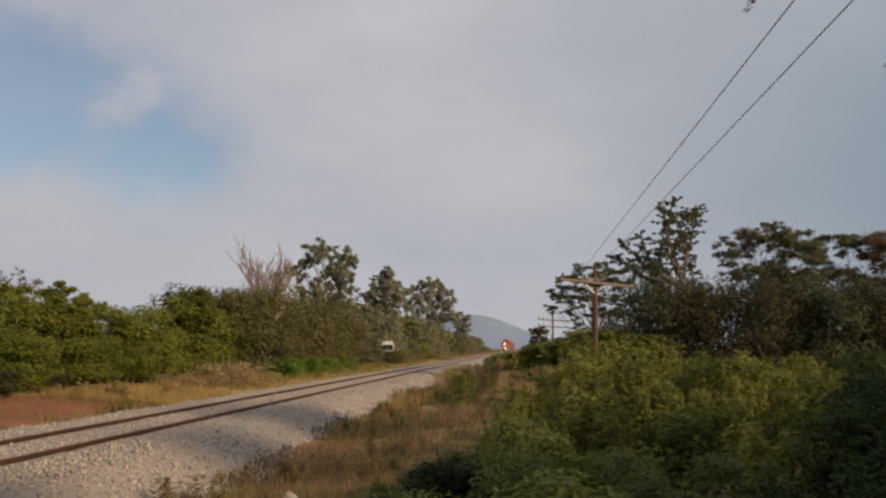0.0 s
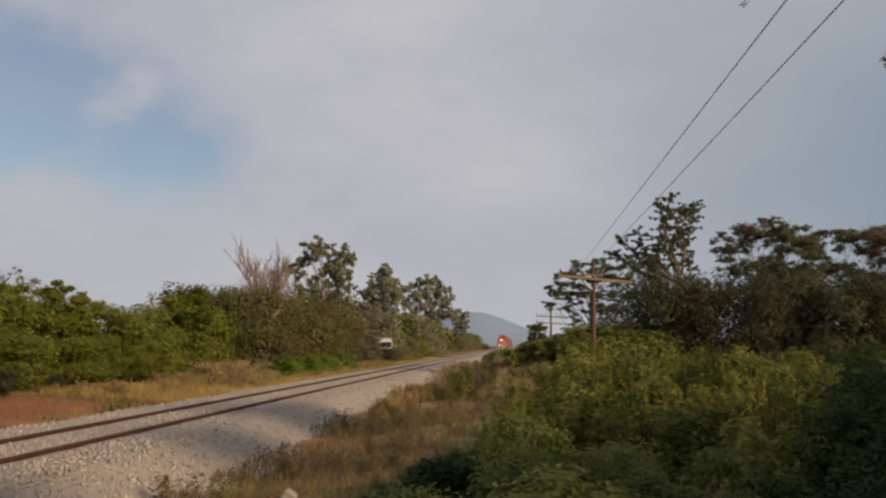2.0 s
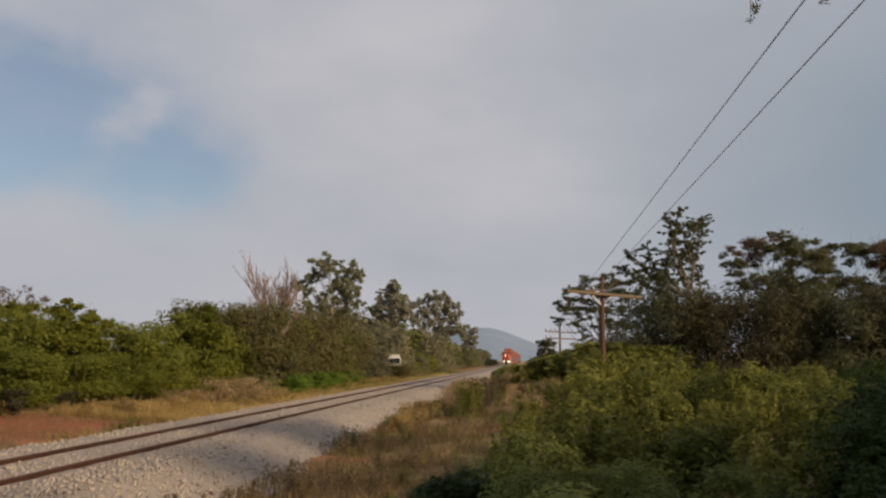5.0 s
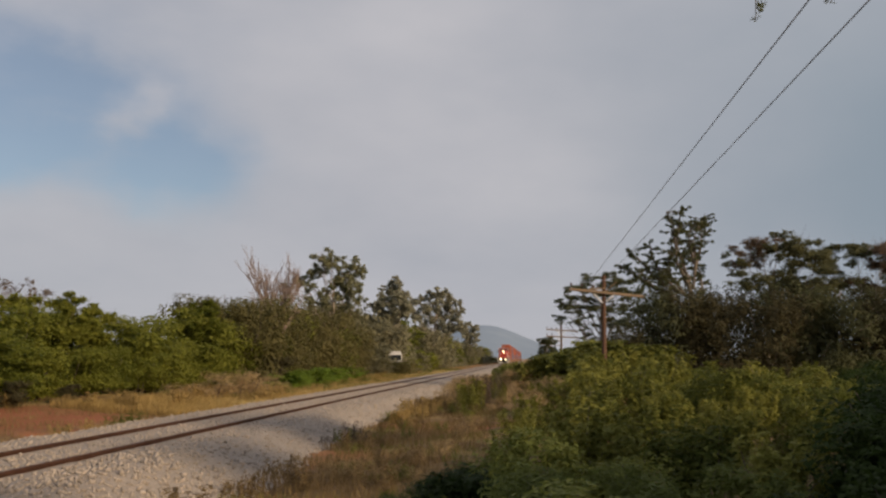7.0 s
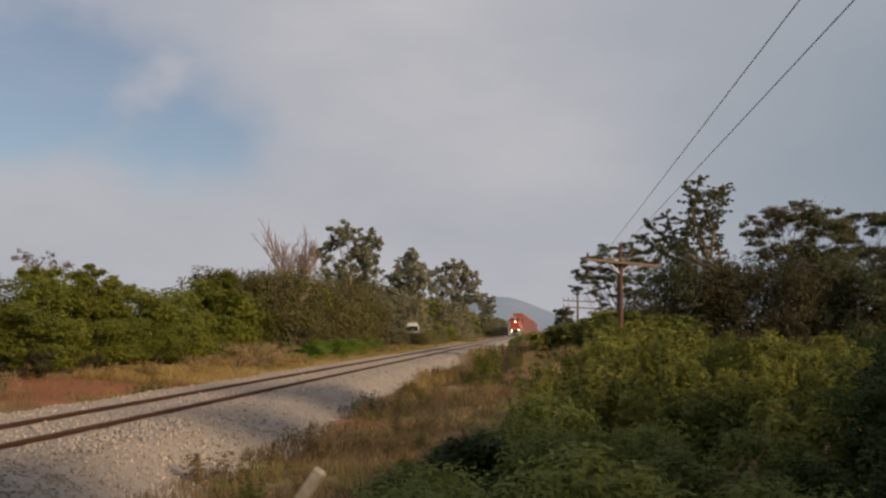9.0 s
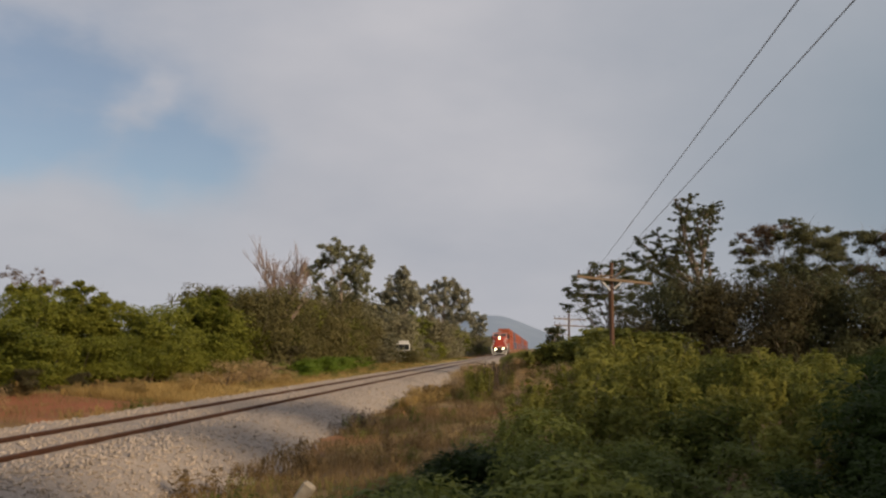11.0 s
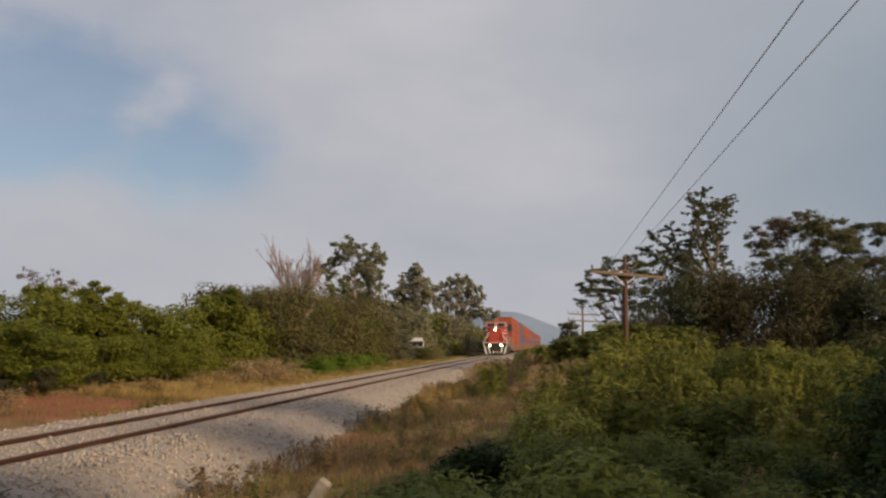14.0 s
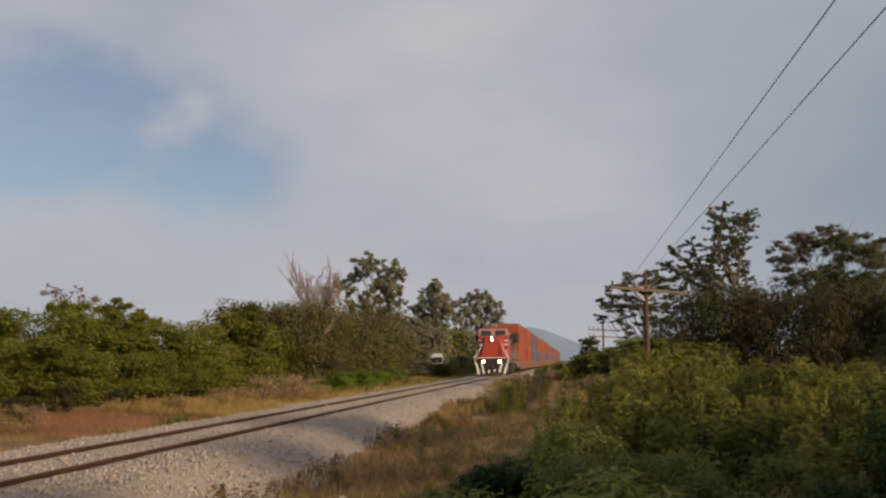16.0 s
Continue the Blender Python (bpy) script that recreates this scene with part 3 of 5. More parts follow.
def build_thicket():
    text = "dense green leafy bush in the trackside thicket"
    dusty = "olive-brown dusty bush in the trackside thicket, far copies tinted for haze"
    hedge = [bush_master("thicket_bush", LEAF_HEDGE, 0.025, 8000, 11 + i, text, lumps=34, squash=0.55, under=True) for i in range(3)]
    hedge_far = [bush_master("thicket_bush", LEAF_HEDGE, 0.044, 1700, 14 + i, text, lumps=22, squash=0.7) for i in range(2)]
    olive = [bush_master("thicket_bush", LEAF_OLIVE, 0.024, 7600, 21 + i, dusty, lumps=48, squash=0.9, under=True) for i in range(2)]
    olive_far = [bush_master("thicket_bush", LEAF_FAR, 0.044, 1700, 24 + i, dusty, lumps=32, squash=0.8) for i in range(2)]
    dry = bush_master("dry_shrub", LEAF_DRY, 0.022, 2600, 28, "grey-brown twiggy dry shrub at the foot of the thicket", lumps=18, stems=8)
    # dark low bushes that stand in for shade under the thicket
    shaded = [bush_master("low_bush", LEAF_BROWN_SHADE, 0.035, 3600, 36 + i, "low bush coloured dark brown for shade at the thicket foot", lumps=20, stems=6) for i in range(2)]
    random.seed(5)
    y = 14.0
    while y < 84:
        top = left_top(y)
        green = y < 53
        h = top * random.uniform(0.9, 1.03)
        place(random.choice(hedge if green or random.random() < 0.4 else olive), -21.4 + random.uniform(-0.9, 0.9), y, h, h * random.uniform(0.95, 1.15), "trackside thicket")
        hh = top * random.uniform(0.46, 0.74)
        place(random.choice(hedge if green or random.random() < 0.35 else olive), -18.9 + random.uniform(-0.7, 0.5), y + random.uniform(-1, 1), hh, hh * random.uniform(1.0, 1.35), "trackside thicket")
        y += top * 0.44
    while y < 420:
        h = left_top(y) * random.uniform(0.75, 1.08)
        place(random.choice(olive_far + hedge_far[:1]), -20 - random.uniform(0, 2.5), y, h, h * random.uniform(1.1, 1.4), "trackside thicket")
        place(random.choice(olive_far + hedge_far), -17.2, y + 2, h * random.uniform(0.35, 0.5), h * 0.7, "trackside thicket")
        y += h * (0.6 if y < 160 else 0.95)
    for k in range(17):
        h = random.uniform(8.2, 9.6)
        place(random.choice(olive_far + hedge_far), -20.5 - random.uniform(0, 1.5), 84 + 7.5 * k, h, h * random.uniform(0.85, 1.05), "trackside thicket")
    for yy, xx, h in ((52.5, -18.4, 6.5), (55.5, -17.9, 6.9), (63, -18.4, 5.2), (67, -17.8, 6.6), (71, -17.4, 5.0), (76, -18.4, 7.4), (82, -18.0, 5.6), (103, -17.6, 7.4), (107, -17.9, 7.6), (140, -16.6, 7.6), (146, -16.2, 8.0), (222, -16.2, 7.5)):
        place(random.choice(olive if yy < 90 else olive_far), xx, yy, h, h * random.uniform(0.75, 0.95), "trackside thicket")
    # shade at the thicket's foot, the tallest filling a dark hollow
    for yy, xx, h in ((23, -16.9, 0.9), (25.8, -17.2, 1.0), (17, -16.6, 1.0), (29.5, -17.3, 0.9), (20.6, -17.0, 1.2), (53.5, -16.9, 2.3)):
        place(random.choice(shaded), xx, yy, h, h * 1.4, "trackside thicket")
    for xx in (-13.7, -14.4, -15.2, -16.0, -16.8):
        place(random.choice(olive), xx, 91.5 + random.uniform(-0.6, 0.6), 1.75, 2.0, "trackside thicket")
    bright = bush_master("low_bush", LEAF_BRIGHT, 0.035, 3600, 33, "low bright green bush at the foot of the thicket", lumps=20)
    for yy, xx in ((52, -15.6), (55, -15.9), (58.0, -15.7), (61, -15.9), (64, -16.0), (68, -16.4), (72.5, -16.6), (77, -16.8)):
        place(bright, xx, yy, random.uniform(1.3, 1.9), random.uniform(3.0, 4.2), "trackside thicket")
    for yy, xx, h in ((37.5, -14.6, 1.7), (40, -14.2, 1.6), (42.5, -14.8, 1.8), (44.5, -14.4, 1.5), (34.5, -15.2, 1.0), (21, -15.0, 1.1), (19, -15.6, 1.2)):
        place(dry, xx, yy, h, h * 1.6, "trackside thicket")
    for m in (*hedge, *hedge_far, *olive, *olive_far, *shaded, dry, bright):
        drop(m)


build_thicket()
tree("thorn_tree", -21.1, 34.6, 5, [(-1.3, 4.0, 0.7), (0.1, 4.15, 0.7), (1.2, 3.8, 0.7), (2.2, 3.45, 0.5), (-0.9, 3.4, 1.0), (0.6, 3.3, 1.0), (1.6, 3.0, 0.8), (-0.6, 2.5, 1.0), (0.9, 2.4, 1.0)],
     LEAF_HEDGE, BARK, 0.075, 3000, 0.10, "flat-topped green thorn tree in the thicket", seed=3, squash=0.65, depth=0.8)
tree("round_tree", -20.0, 48.5, 5.4, [(0, 4.75, 0.7), (-0.5, 4.2, 0.8), (0.7, 4.2, 0.8), (0.2, 3.4, 1.0)],
     LEAF_HEDGE, BARK, 0.075, 2600, 0.12, "round-crowned green tree in the thicket", seed=6)
tree("eucalyptus", -18.2, 75, 12, [(-0.9, 11.2, 0.9), (-0.2, 10.6, 0.9), (-1.3, 10.3, 0.8), (1.5, 10.7, 0.95), (2.1, 10.1, 0.8), (1.0, 9.9, 0.8), (-2.7, 9.5, 0.8), (-3.6, 8.7, 0.7), (-2.5, 8.5, 0.8),
      (1.2, 9.0, 1.1), (1.9, 8.3, 0.9), (0.2, 8.6, 0.9), (-0.7, 7.9, 0.9), (1.0, 7.6, 1.0), (2.2, 7.0, 0.8), (-1.9, 7.3, 0.7), (-0.4, 6.9, 1.0)], LEAF_EUC, BARK_PALE, 0.12, 1000, 0.2,
     "tall eucalyptus with separate rounded leaf masses", seed=8, squash=0.85, depth=1.3, tuft=(0.2, 0.36, 9))
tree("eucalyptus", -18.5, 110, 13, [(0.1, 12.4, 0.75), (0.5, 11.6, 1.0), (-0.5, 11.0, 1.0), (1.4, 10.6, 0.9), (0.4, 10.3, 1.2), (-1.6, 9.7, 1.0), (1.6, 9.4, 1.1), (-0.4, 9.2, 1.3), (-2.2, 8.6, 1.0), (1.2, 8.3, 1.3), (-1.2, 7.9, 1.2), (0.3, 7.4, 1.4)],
     LEAF_EUC_HAZE, BARK_PALE, 0.16, 850, 0.2, "narrow pointed eucalyptus behind the thicket", seed=12, depth=1.2, tuft=(0.2, 0.36, 14))
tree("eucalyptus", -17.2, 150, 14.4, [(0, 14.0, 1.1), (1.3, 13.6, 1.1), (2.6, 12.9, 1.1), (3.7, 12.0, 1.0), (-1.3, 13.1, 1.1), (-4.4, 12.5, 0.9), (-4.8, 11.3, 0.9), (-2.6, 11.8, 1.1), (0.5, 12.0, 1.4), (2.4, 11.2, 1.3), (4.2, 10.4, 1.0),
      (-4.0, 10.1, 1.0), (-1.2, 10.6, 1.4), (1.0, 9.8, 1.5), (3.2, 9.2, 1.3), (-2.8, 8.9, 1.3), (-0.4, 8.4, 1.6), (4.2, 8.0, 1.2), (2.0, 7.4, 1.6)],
     LEAF_EUC_HAZE, BARK_PALE, 0.19, 420, 0.24, "broad eucalyptus group with pale limbs", seed=15, depth=1.8, tuft=(0.2, 0.36, 14))
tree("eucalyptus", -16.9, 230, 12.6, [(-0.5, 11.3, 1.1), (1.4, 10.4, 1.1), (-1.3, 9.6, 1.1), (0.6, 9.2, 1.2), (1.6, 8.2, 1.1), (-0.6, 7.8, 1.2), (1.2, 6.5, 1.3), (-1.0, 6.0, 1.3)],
     LEAF_EUC_HAZE, BARK_PALE, 0.28, 330, 0.22, "distant eucalyptus beside the line, leaves paled for haze", seed=18)
bare_tree(-18.6, 57.5, 11.8, 9, "leafless purplish-brown tree above the thicket")

# trees past the telegraph line
tree("mesquite", 5.0, 58, 8, [(-0.6, 7.3, 0.7), (0.4, 7.5, 0.7), (1.4, 7.2, 0.8), (-1.5, 6.6, 0.7), (-0.4, 6.6, 0.9), (0.9, 6.5, 0.9), (2.1, 6.4, 0.8), (-2.4, 5.6, 0.6), (-1.5, 5.4, 0.7), (-0.2, 5.6, 0.8),
      (1.2, 5.4, 0.9), (2.4, 5.2, 0.9), (-2.7, 4.6, 0.5), (-1.7, 4.2, 0.6), (0.6, 4.4, 0.8), (1.8, 4.2, 0.9), (-0.9, 3.5, 0.5), (-2.0, 6.1, 0.6), (-0.9, 4.8, 0.7), (-2.2, 5.1, 0.6), (0.2, 5.0, 0.8), (-0.9, 6.0, 0.7)],
     LEAF_DARK, BARK, 0.062, 1500, 0.13, "spreading dark mesquite behind the telegraph pole", seed=22, squash=0.42, depth=1.5, tuft=(0.2, 0.42, 10))
def arm_tree(x, y, arms, leaf, bark, label, seed):
    """A trunk with bent upright arms, each clad in a narrow sleeve of short dark tufts; arms are lines of (offset, height)."""
    random.seed(seed)
    rng = np.random.default_rng(seed)
    t = thing("tufted_tree", x, y, soil_z(x, y) - 0.05, label, "tree")
    bm = bmesh.new()
    tube(bm, [(0, 0, 0), (0.1, 0, 2.4), (-0.1, 0.1, 5.0), (-0.2, 0, 6.6)], [0.24, 0.19, 0.14, 0.09], 9, 0.08)
    part("trunk", bm, bark, t)
    for line in arms:
        dy, slant = random.uniform(-0.5, 0.5), random.uniform(-0.6, 0.6)
        pts = [Vector((px_, dy * k + slant * k * k * 0.2, pz_)) for k, (px_, pz_) in enumerate(line)]
        bm = bmesh.new()
        n = len(pts)
        tube(bm, pts, [0.085 - 0.055 * k / (n - 1) for k in range(n)], 6)
        arm = part("limb", bm, bark, t)
        cl = []
        total = 10 * (n - 1)
        for q in range(total + 1):
            f = q / total * (n - 1)
            j = min(n - 2, int(f))
            p = pts[j].lerp(pts[j + 1], f - j)
            if f > 0.55 and random.random() < 0.8:
                d = Vector((random.gauss(0, 0.13), random.gauss(0, 0.15), random.gauss(0, 0.1)))
                r = random.uniform(0.07, 0.17)
                cl.append((p.x + d.x, p.y + d.y, p.z + d.z, r, int(2600 * r * r) + 10, 0.8))
                if random.random() < 0.38:
                    e = p + Vector((random.choice((-1, 1)) * random.uniform(0.3, 0.75), random.uniform(-0.3, 0.3), random.uniform(-0.05, 0.35)))
                    b2 = bmesh.new()
                    tube(b2, bow(p, e, 3, 0.04, 0.03), [0.025, 0.018, 0.01], 4)
                    part("twig", b2, bark, arm)
                    for w in (0.6, 1.0):
                        c = p.lerp(e, w)
                        cl.append((c.x, c.y, c.z, 0.12, 34, 0.6))
        part("foliage", leaves(rng, cl, 0.06, 0.1, shell=0.3, fuzz=0.4, stretch=2.6), leaf, arm)
    return t


arm_tree(9.0, 46, [
    [(-0.2, 6.0), (-0.9, 7.2), (-1.1, 8.3), (-1.3, 9.0), (-1.8, 9.6)],
    [(-0.2, 6.2), (-0.9, 8.2), (-0.9, 9.2), (-0.9, 9.9)],
    [(-1.1, 8.4), (-0.7, 9.0), (-0.35, 9.45)],
    [(0, 5.8), (0.2, 7.4), (0.1, 8.4), (0.45, 9.3), (0.9, 9.5), (0.95, 10.0)],
    [(0.1, 6.6), (0.5, 7.8), (0.75, 8.8), (0.9, 9.5)],
    [(0.1, 7.2), (-0.1, 8.2), (-0.2, 8.9), (0.2, 9.4)],
    [(-0.4, 5.4), (-1.6, 6.4), (-2.2, 7.5), (-2.4, 8.3)],
    [(-0.8, 5.6), (-2.2, 6.6), (-3.0, 7.5), (-3.6, 7.9)],
    [(-1.0, 5.4), (-2.4, 6.1), (-3.2, 6.8), (-3.9, 7.1)],
    [(-1.2, 5.2), (-2.0, 5.8), (-2.6, 6.3), (-3.0, 6.9)],
    [(-0.5, 5.6), (-1.2, 6.5), (-1.4, 7.2), (-1.2, 7.7)],
    [(0.0, 5.4), (-0.5, 6.4), (-0.6, 7.2), (-0.3, 7.9)],
    [(0.1, 5.2), (0.6, 6.0), (0.7, 6.9), (0.5, 7.6)],
    [(-0.3, 4.6), (-1.2, 5.4), (-1.8, 6.0), (-2.0, 6.6)]], LEAF_DARK, BARK, "tall tree with upright arms clad in dark leaf tufts", 25)
tree("mesquite", 13.6, 47, 9, [(0.2, 8.75, 0.35), (-1.7, 7.9, 0.8), (-0.9, 8.25, 0.9), (0.1, 8.3, 0.9), (1.0, 8.2, 1.0), (1.9, 7.9, 1.0), (2.5, 7.4, 0.8), (2.2, 6.8, 0.9), (1.2, 7.3, 0.9), (-1.9, 7.2, 0.6), (-0.6, 7.6, 0.8), (0.6, 6.6, 0.8), (-1.6, 6.2, 0.9), (0, 6.0, 1.0), (1.4, 5.9, 1.0), (2.4, 6.2, 0.8)],
     LEAF_MESQUITE, BARK, 0.055, 1150, 0.13, "feathery olive mesquite with an airy flat crown", seed=27, squash=0.5, depth=1.3, tuft=(0.2, 0.42, 15), russet=(1, 2, 9, 10), fork=0.3)
tree("dry_tree", -27.5, 42, 6, [(-1.4, 5.3, 0.6), (-0.4, 5.7, 0.6), (0.7, 5.6, 0.6), (1.5, 5.2, 0.5), (0, 5.0, 0.8)], LEAF_RUSSET, TWIG, 0.05, 700, 0.12, "half-bare purplish-brown tree behind the thicket", seed=35, tuft=(0.2, 0.35, 9))
tree("small_tree", 2.3, 112, 5, [(-0.4, 4.3, 0.7), (0.4, 4.4, 0.7), (0, 3.6, 0.9), (-0.5, 2.8, 0.9), (0.6, 2.7, 0.9), (0, 2.0, 1.0)], LEAF_DARK, BARK_PALE, 0.14, 500, 0.1, "small round tree beside the far telegraph pole", seed=36)
snag = tree("mesquite", 18.6, 48, 9, [(-1.9, 7.9, 0.7), (-1.1, 8.1, 0.9), (-0.1, 7.9, 1.0), (1.0, 7.8, 1.0), (2.0, 7.9, 1.1), (3.0, 7.6, 1.1), (4.0, 7.5, 1.1), (-1.5, 7.2, 0.7), (0.9, 7.0, 1.0), (2.6, 6.4, 1.2), (4.4, 6.4, 1.2), (-1.6, 6.2, 0.9), (0.0, 6.2, 1.0), (1.2, 5.6, 1.1)],
     LEAF_MESQUITE, BARK_PALE, 0.055, 1150, 0.13, "brownish mesquite with thin pale branches", seed=29, squash=0.5, depth=1.4, tuft=(0.2, 0.42, 15), russet=(3, 4, 5, 8, 9, 12), fork=0.3)
bm = bmesh.new()
tube(bm, [(0, 0, 4.6), (-0.4, -2.5, 4.5), (-0.6, -4.0, 4.15), (-1.3, -4.5, 3.75), (-2.1, -4.8, 3.35)], [0.10, 0.09, 0.085, 0.075, 0.05], 7, 0.1)
part("broken_limb", bm, BARK_PALE, snag, "pale bare broken limb")
tree("mesquite", 25.5, 49, 9, [(-2.0, 8.2, 1.2), (0, 8.6, 1.4), (2, 8.0, 1.3), (-1.0, 6.6, 1.4), (1.2, 6.4, 1.5)],
     LEAF_MESQUITE, BARK, 0.055, 1800, 0.14, "brownish mesquite at the end of the tree row", seed=30, squash=0.65)


def build_understory():
    shade, dull = "dark shaded understory bush beneath the trees", "brown-green understory bush, leaf colour darkened for tree shade"
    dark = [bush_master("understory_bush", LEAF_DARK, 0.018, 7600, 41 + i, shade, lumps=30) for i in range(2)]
    # brown understory: part of its darkness is tree shade in the colour
    brown = [bush_master("understory_bush", LEAF_BROWN_SHADE, 0.018, 7600, 46 + i, dull, lumps=30) for i in range(2)]
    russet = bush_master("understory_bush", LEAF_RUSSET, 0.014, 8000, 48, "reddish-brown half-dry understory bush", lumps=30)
    distant = bush_master("understory_bush", LEAF_BROWN_SHADE, 0.034, 2200, 49, dull, lumps=22)
    random.seed(8)
    for row, y0 in enumerate((45.0, 50.0)):
        x = 5.4 + row
        while x < 30:
            h = (random.uniform(5.6, 7.0) + 0.8 * row) if x > 6.4 else random.uniform(3.8, 5.0)
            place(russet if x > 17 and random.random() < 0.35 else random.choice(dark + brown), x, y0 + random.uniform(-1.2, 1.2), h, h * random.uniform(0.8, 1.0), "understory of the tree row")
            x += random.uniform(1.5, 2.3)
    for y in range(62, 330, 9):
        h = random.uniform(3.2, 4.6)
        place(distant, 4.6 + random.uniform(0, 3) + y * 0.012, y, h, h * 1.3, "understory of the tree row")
    for m in (*dark, *brown, russet, distant):
        drop(m)


build_understory()


# shrubs between the camera and the telegraph line
def shrub_top(x, y):
    h = float(np.interp(y, [2.5, 7, 12, 18, 26, 34, 60, 110], [0.95, 1.05, 1.2, 1.35, 1.7, 1.9, 1.7, 1.55]))
    h += 0.6 * math.exp(-((x - 1.3) / 1.7) ** 2 - ((y - 12.5) / 2.6) ** 2)
    h -= 0.55 * math.exp(-((x - 4.2) / 2.0) ** 2 - ((y - 15) / 4.5) ** 2)
    h += 0.45 * math.exp(-((x - 0.6) / 1.6) ** 2 - ((y - 21) / 3.0) ** 2)
    return h * (1 + 0.22 * noise.noise((x * 0.4, y * 0.3, 9.0)))


def build_shrubs():
    leafy = [bush_master("leafy_shrub", LEAF_SHRUB, 0.04, 2600, 61 + i, "green leafy roadside shrub in the scrub", lumps=24, squash=1.0) for i in range(3)]
    weed = [bush_master("tall_weed", LEAF_WEED, 0.038, 2900, 71 + i, "yellow-green upright weed in the scrub", "weed", lumps=48, upright=True, stems=6, flat=0.3) for i in range(3)]
    near = [bush_master("leafy_shrub", LEAF_NEAR, 0.032, 3400, 64 + i, "green leafy roadside shrub in the scrub", lumps=28, squash=1.0) for i in range(2)]
    deep = [bush_master("broadleaf_shrub", LEAF_SHADED, 0.035, 2900, 68 + i, "broad-leaved shrub in the near scrub, leaves darkened for shade", lumps=28, squash=1.0) for i in range(2)]
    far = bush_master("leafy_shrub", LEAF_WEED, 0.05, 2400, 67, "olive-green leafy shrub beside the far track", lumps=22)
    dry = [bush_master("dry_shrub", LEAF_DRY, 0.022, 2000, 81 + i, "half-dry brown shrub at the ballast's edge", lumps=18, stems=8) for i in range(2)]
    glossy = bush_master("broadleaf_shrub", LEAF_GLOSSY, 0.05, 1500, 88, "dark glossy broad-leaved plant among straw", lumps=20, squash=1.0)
    dead = bush_master("dead_weed", LEAF_DEAD, 0.02, 1600, 89, "dark brown dead weed at the ballast's edge", "weed", lumps=24, upright=True, stems=9, flat=0.2)
    random.seed(31)
    y = 3.0
    while y < 40:
        step = 0.85 + y * 0.034
        x = -2.0 + (0.8 if y < 9 else 0.0) + 0.07 * max(0.0, y - 22) + random.uniform(0, 0.5)
        right = y * 0.50 + 2.0
        while x < right:
            h = shrub_top(x, y) * random.uniform(0.66, 1.12)
            if x < -0.8:
                h *= 0.8 if y > 12 else 0.6
            if 1.4 < x < 4.3 and 25 < y < 33:
                h *= 1.4
            edge = x + 0.5 * noise.noise((x * 0.7, y * 0.5, 1.0))
            if y > 9:
                h *= 0.36 + 0.64 * min(1.0, max(0.0, (edge + 1.3) / 3.7))
            pick = random.random()
            if edge < (-0.3 if y < 24 else 0.6) and y > 12 or x < -0.7 and y > 7 and pick < 0.4:
                m = random.choice(dry if pick < 0.72 else weed)
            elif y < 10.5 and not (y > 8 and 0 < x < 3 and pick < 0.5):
                # towards the right the shade comes from the darkened leaf colour
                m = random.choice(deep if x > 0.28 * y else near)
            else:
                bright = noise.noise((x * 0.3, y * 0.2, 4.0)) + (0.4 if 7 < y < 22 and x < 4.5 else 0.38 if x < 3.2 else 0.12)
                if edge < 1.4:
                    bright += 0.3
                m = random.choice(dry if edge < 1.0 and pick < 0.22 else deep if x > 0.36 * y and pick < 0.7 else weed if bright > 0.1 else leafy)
            place(m, x, y + random.uniform(-0.4, 0.4), h, h * random.uniform(0.95, 1.35), "roadside scrub")
            x += step * random.uniform(0.8, 1.25)
        y += step * 0.95
    while y < 120:
        x = -0.9
        while x < 7.0:
            h = shrub_top(x, y) * random.uniform(0.85, 1.05) * (0.9 if x < 1 else 1.25 if x < 2.2 else 1.6)
            place(dry[0] if x < 0.2 and random.random() < 0.5 else far, x, y + random.uniform(-1, 1), h, h * 1.6, "roadside scrub")
            x += random.uniform(1.6, 2.6)
        y += 4.0
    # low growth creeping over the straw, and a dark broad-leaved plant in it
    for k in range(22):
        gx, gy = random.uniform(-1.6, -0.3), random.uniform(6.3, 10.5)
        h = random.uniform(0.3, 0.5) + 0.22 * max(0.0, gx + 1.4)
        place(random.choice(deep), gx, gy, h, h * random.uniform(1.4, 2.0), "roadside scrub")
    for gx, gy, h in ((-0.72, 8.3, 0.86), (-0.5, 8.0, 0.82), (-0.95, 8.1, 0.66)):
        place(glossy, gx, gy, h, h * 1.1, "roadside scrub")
    # right-hand shrubs with shade put into their leaves
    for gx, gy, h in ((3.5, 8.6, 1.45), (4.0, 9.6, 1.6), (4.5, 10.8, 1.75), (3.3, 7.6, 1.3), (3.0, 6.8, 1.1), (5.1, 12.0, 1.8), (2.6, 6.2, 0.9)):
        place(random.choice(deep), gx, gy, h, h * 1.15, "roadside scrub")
    # dry growth along the ballast's foot
    for k in range(15):
        gy = random.uniform(32, 43)
        gx = -3.35 + 0.03 * (gy - 30) + random.uniform(-0.2, 0.9)
        h = random.uniform(0.9, 1.35)
        place(random.choice(dry), gx, gy, h, h * random.uniform(0.9, 1.3), "roadside scrub")
    for k in range(9):
        h = random.uniform(1.0, 1.5)
        place(dead if k % 3 else weed[0], random.uniform(-2.5, -1.3), random.uniform(28, 37), h, h * 0.9, "roadside scrub")
    for k in range(9):
        h = random.uniform(0.22, 0.4)
        place(dead, random.uniform(-4.95, -4.1), random.uniform(18.6, 22.5), h, h * 2.0, "roadside scrub")
    for k in range(26):
        gy, u = random.uniform(42, 84), random.uniform(0, 1.4)
        h = 1.2 + 0.45 * u + random.uniform(-0.15, 0.15)
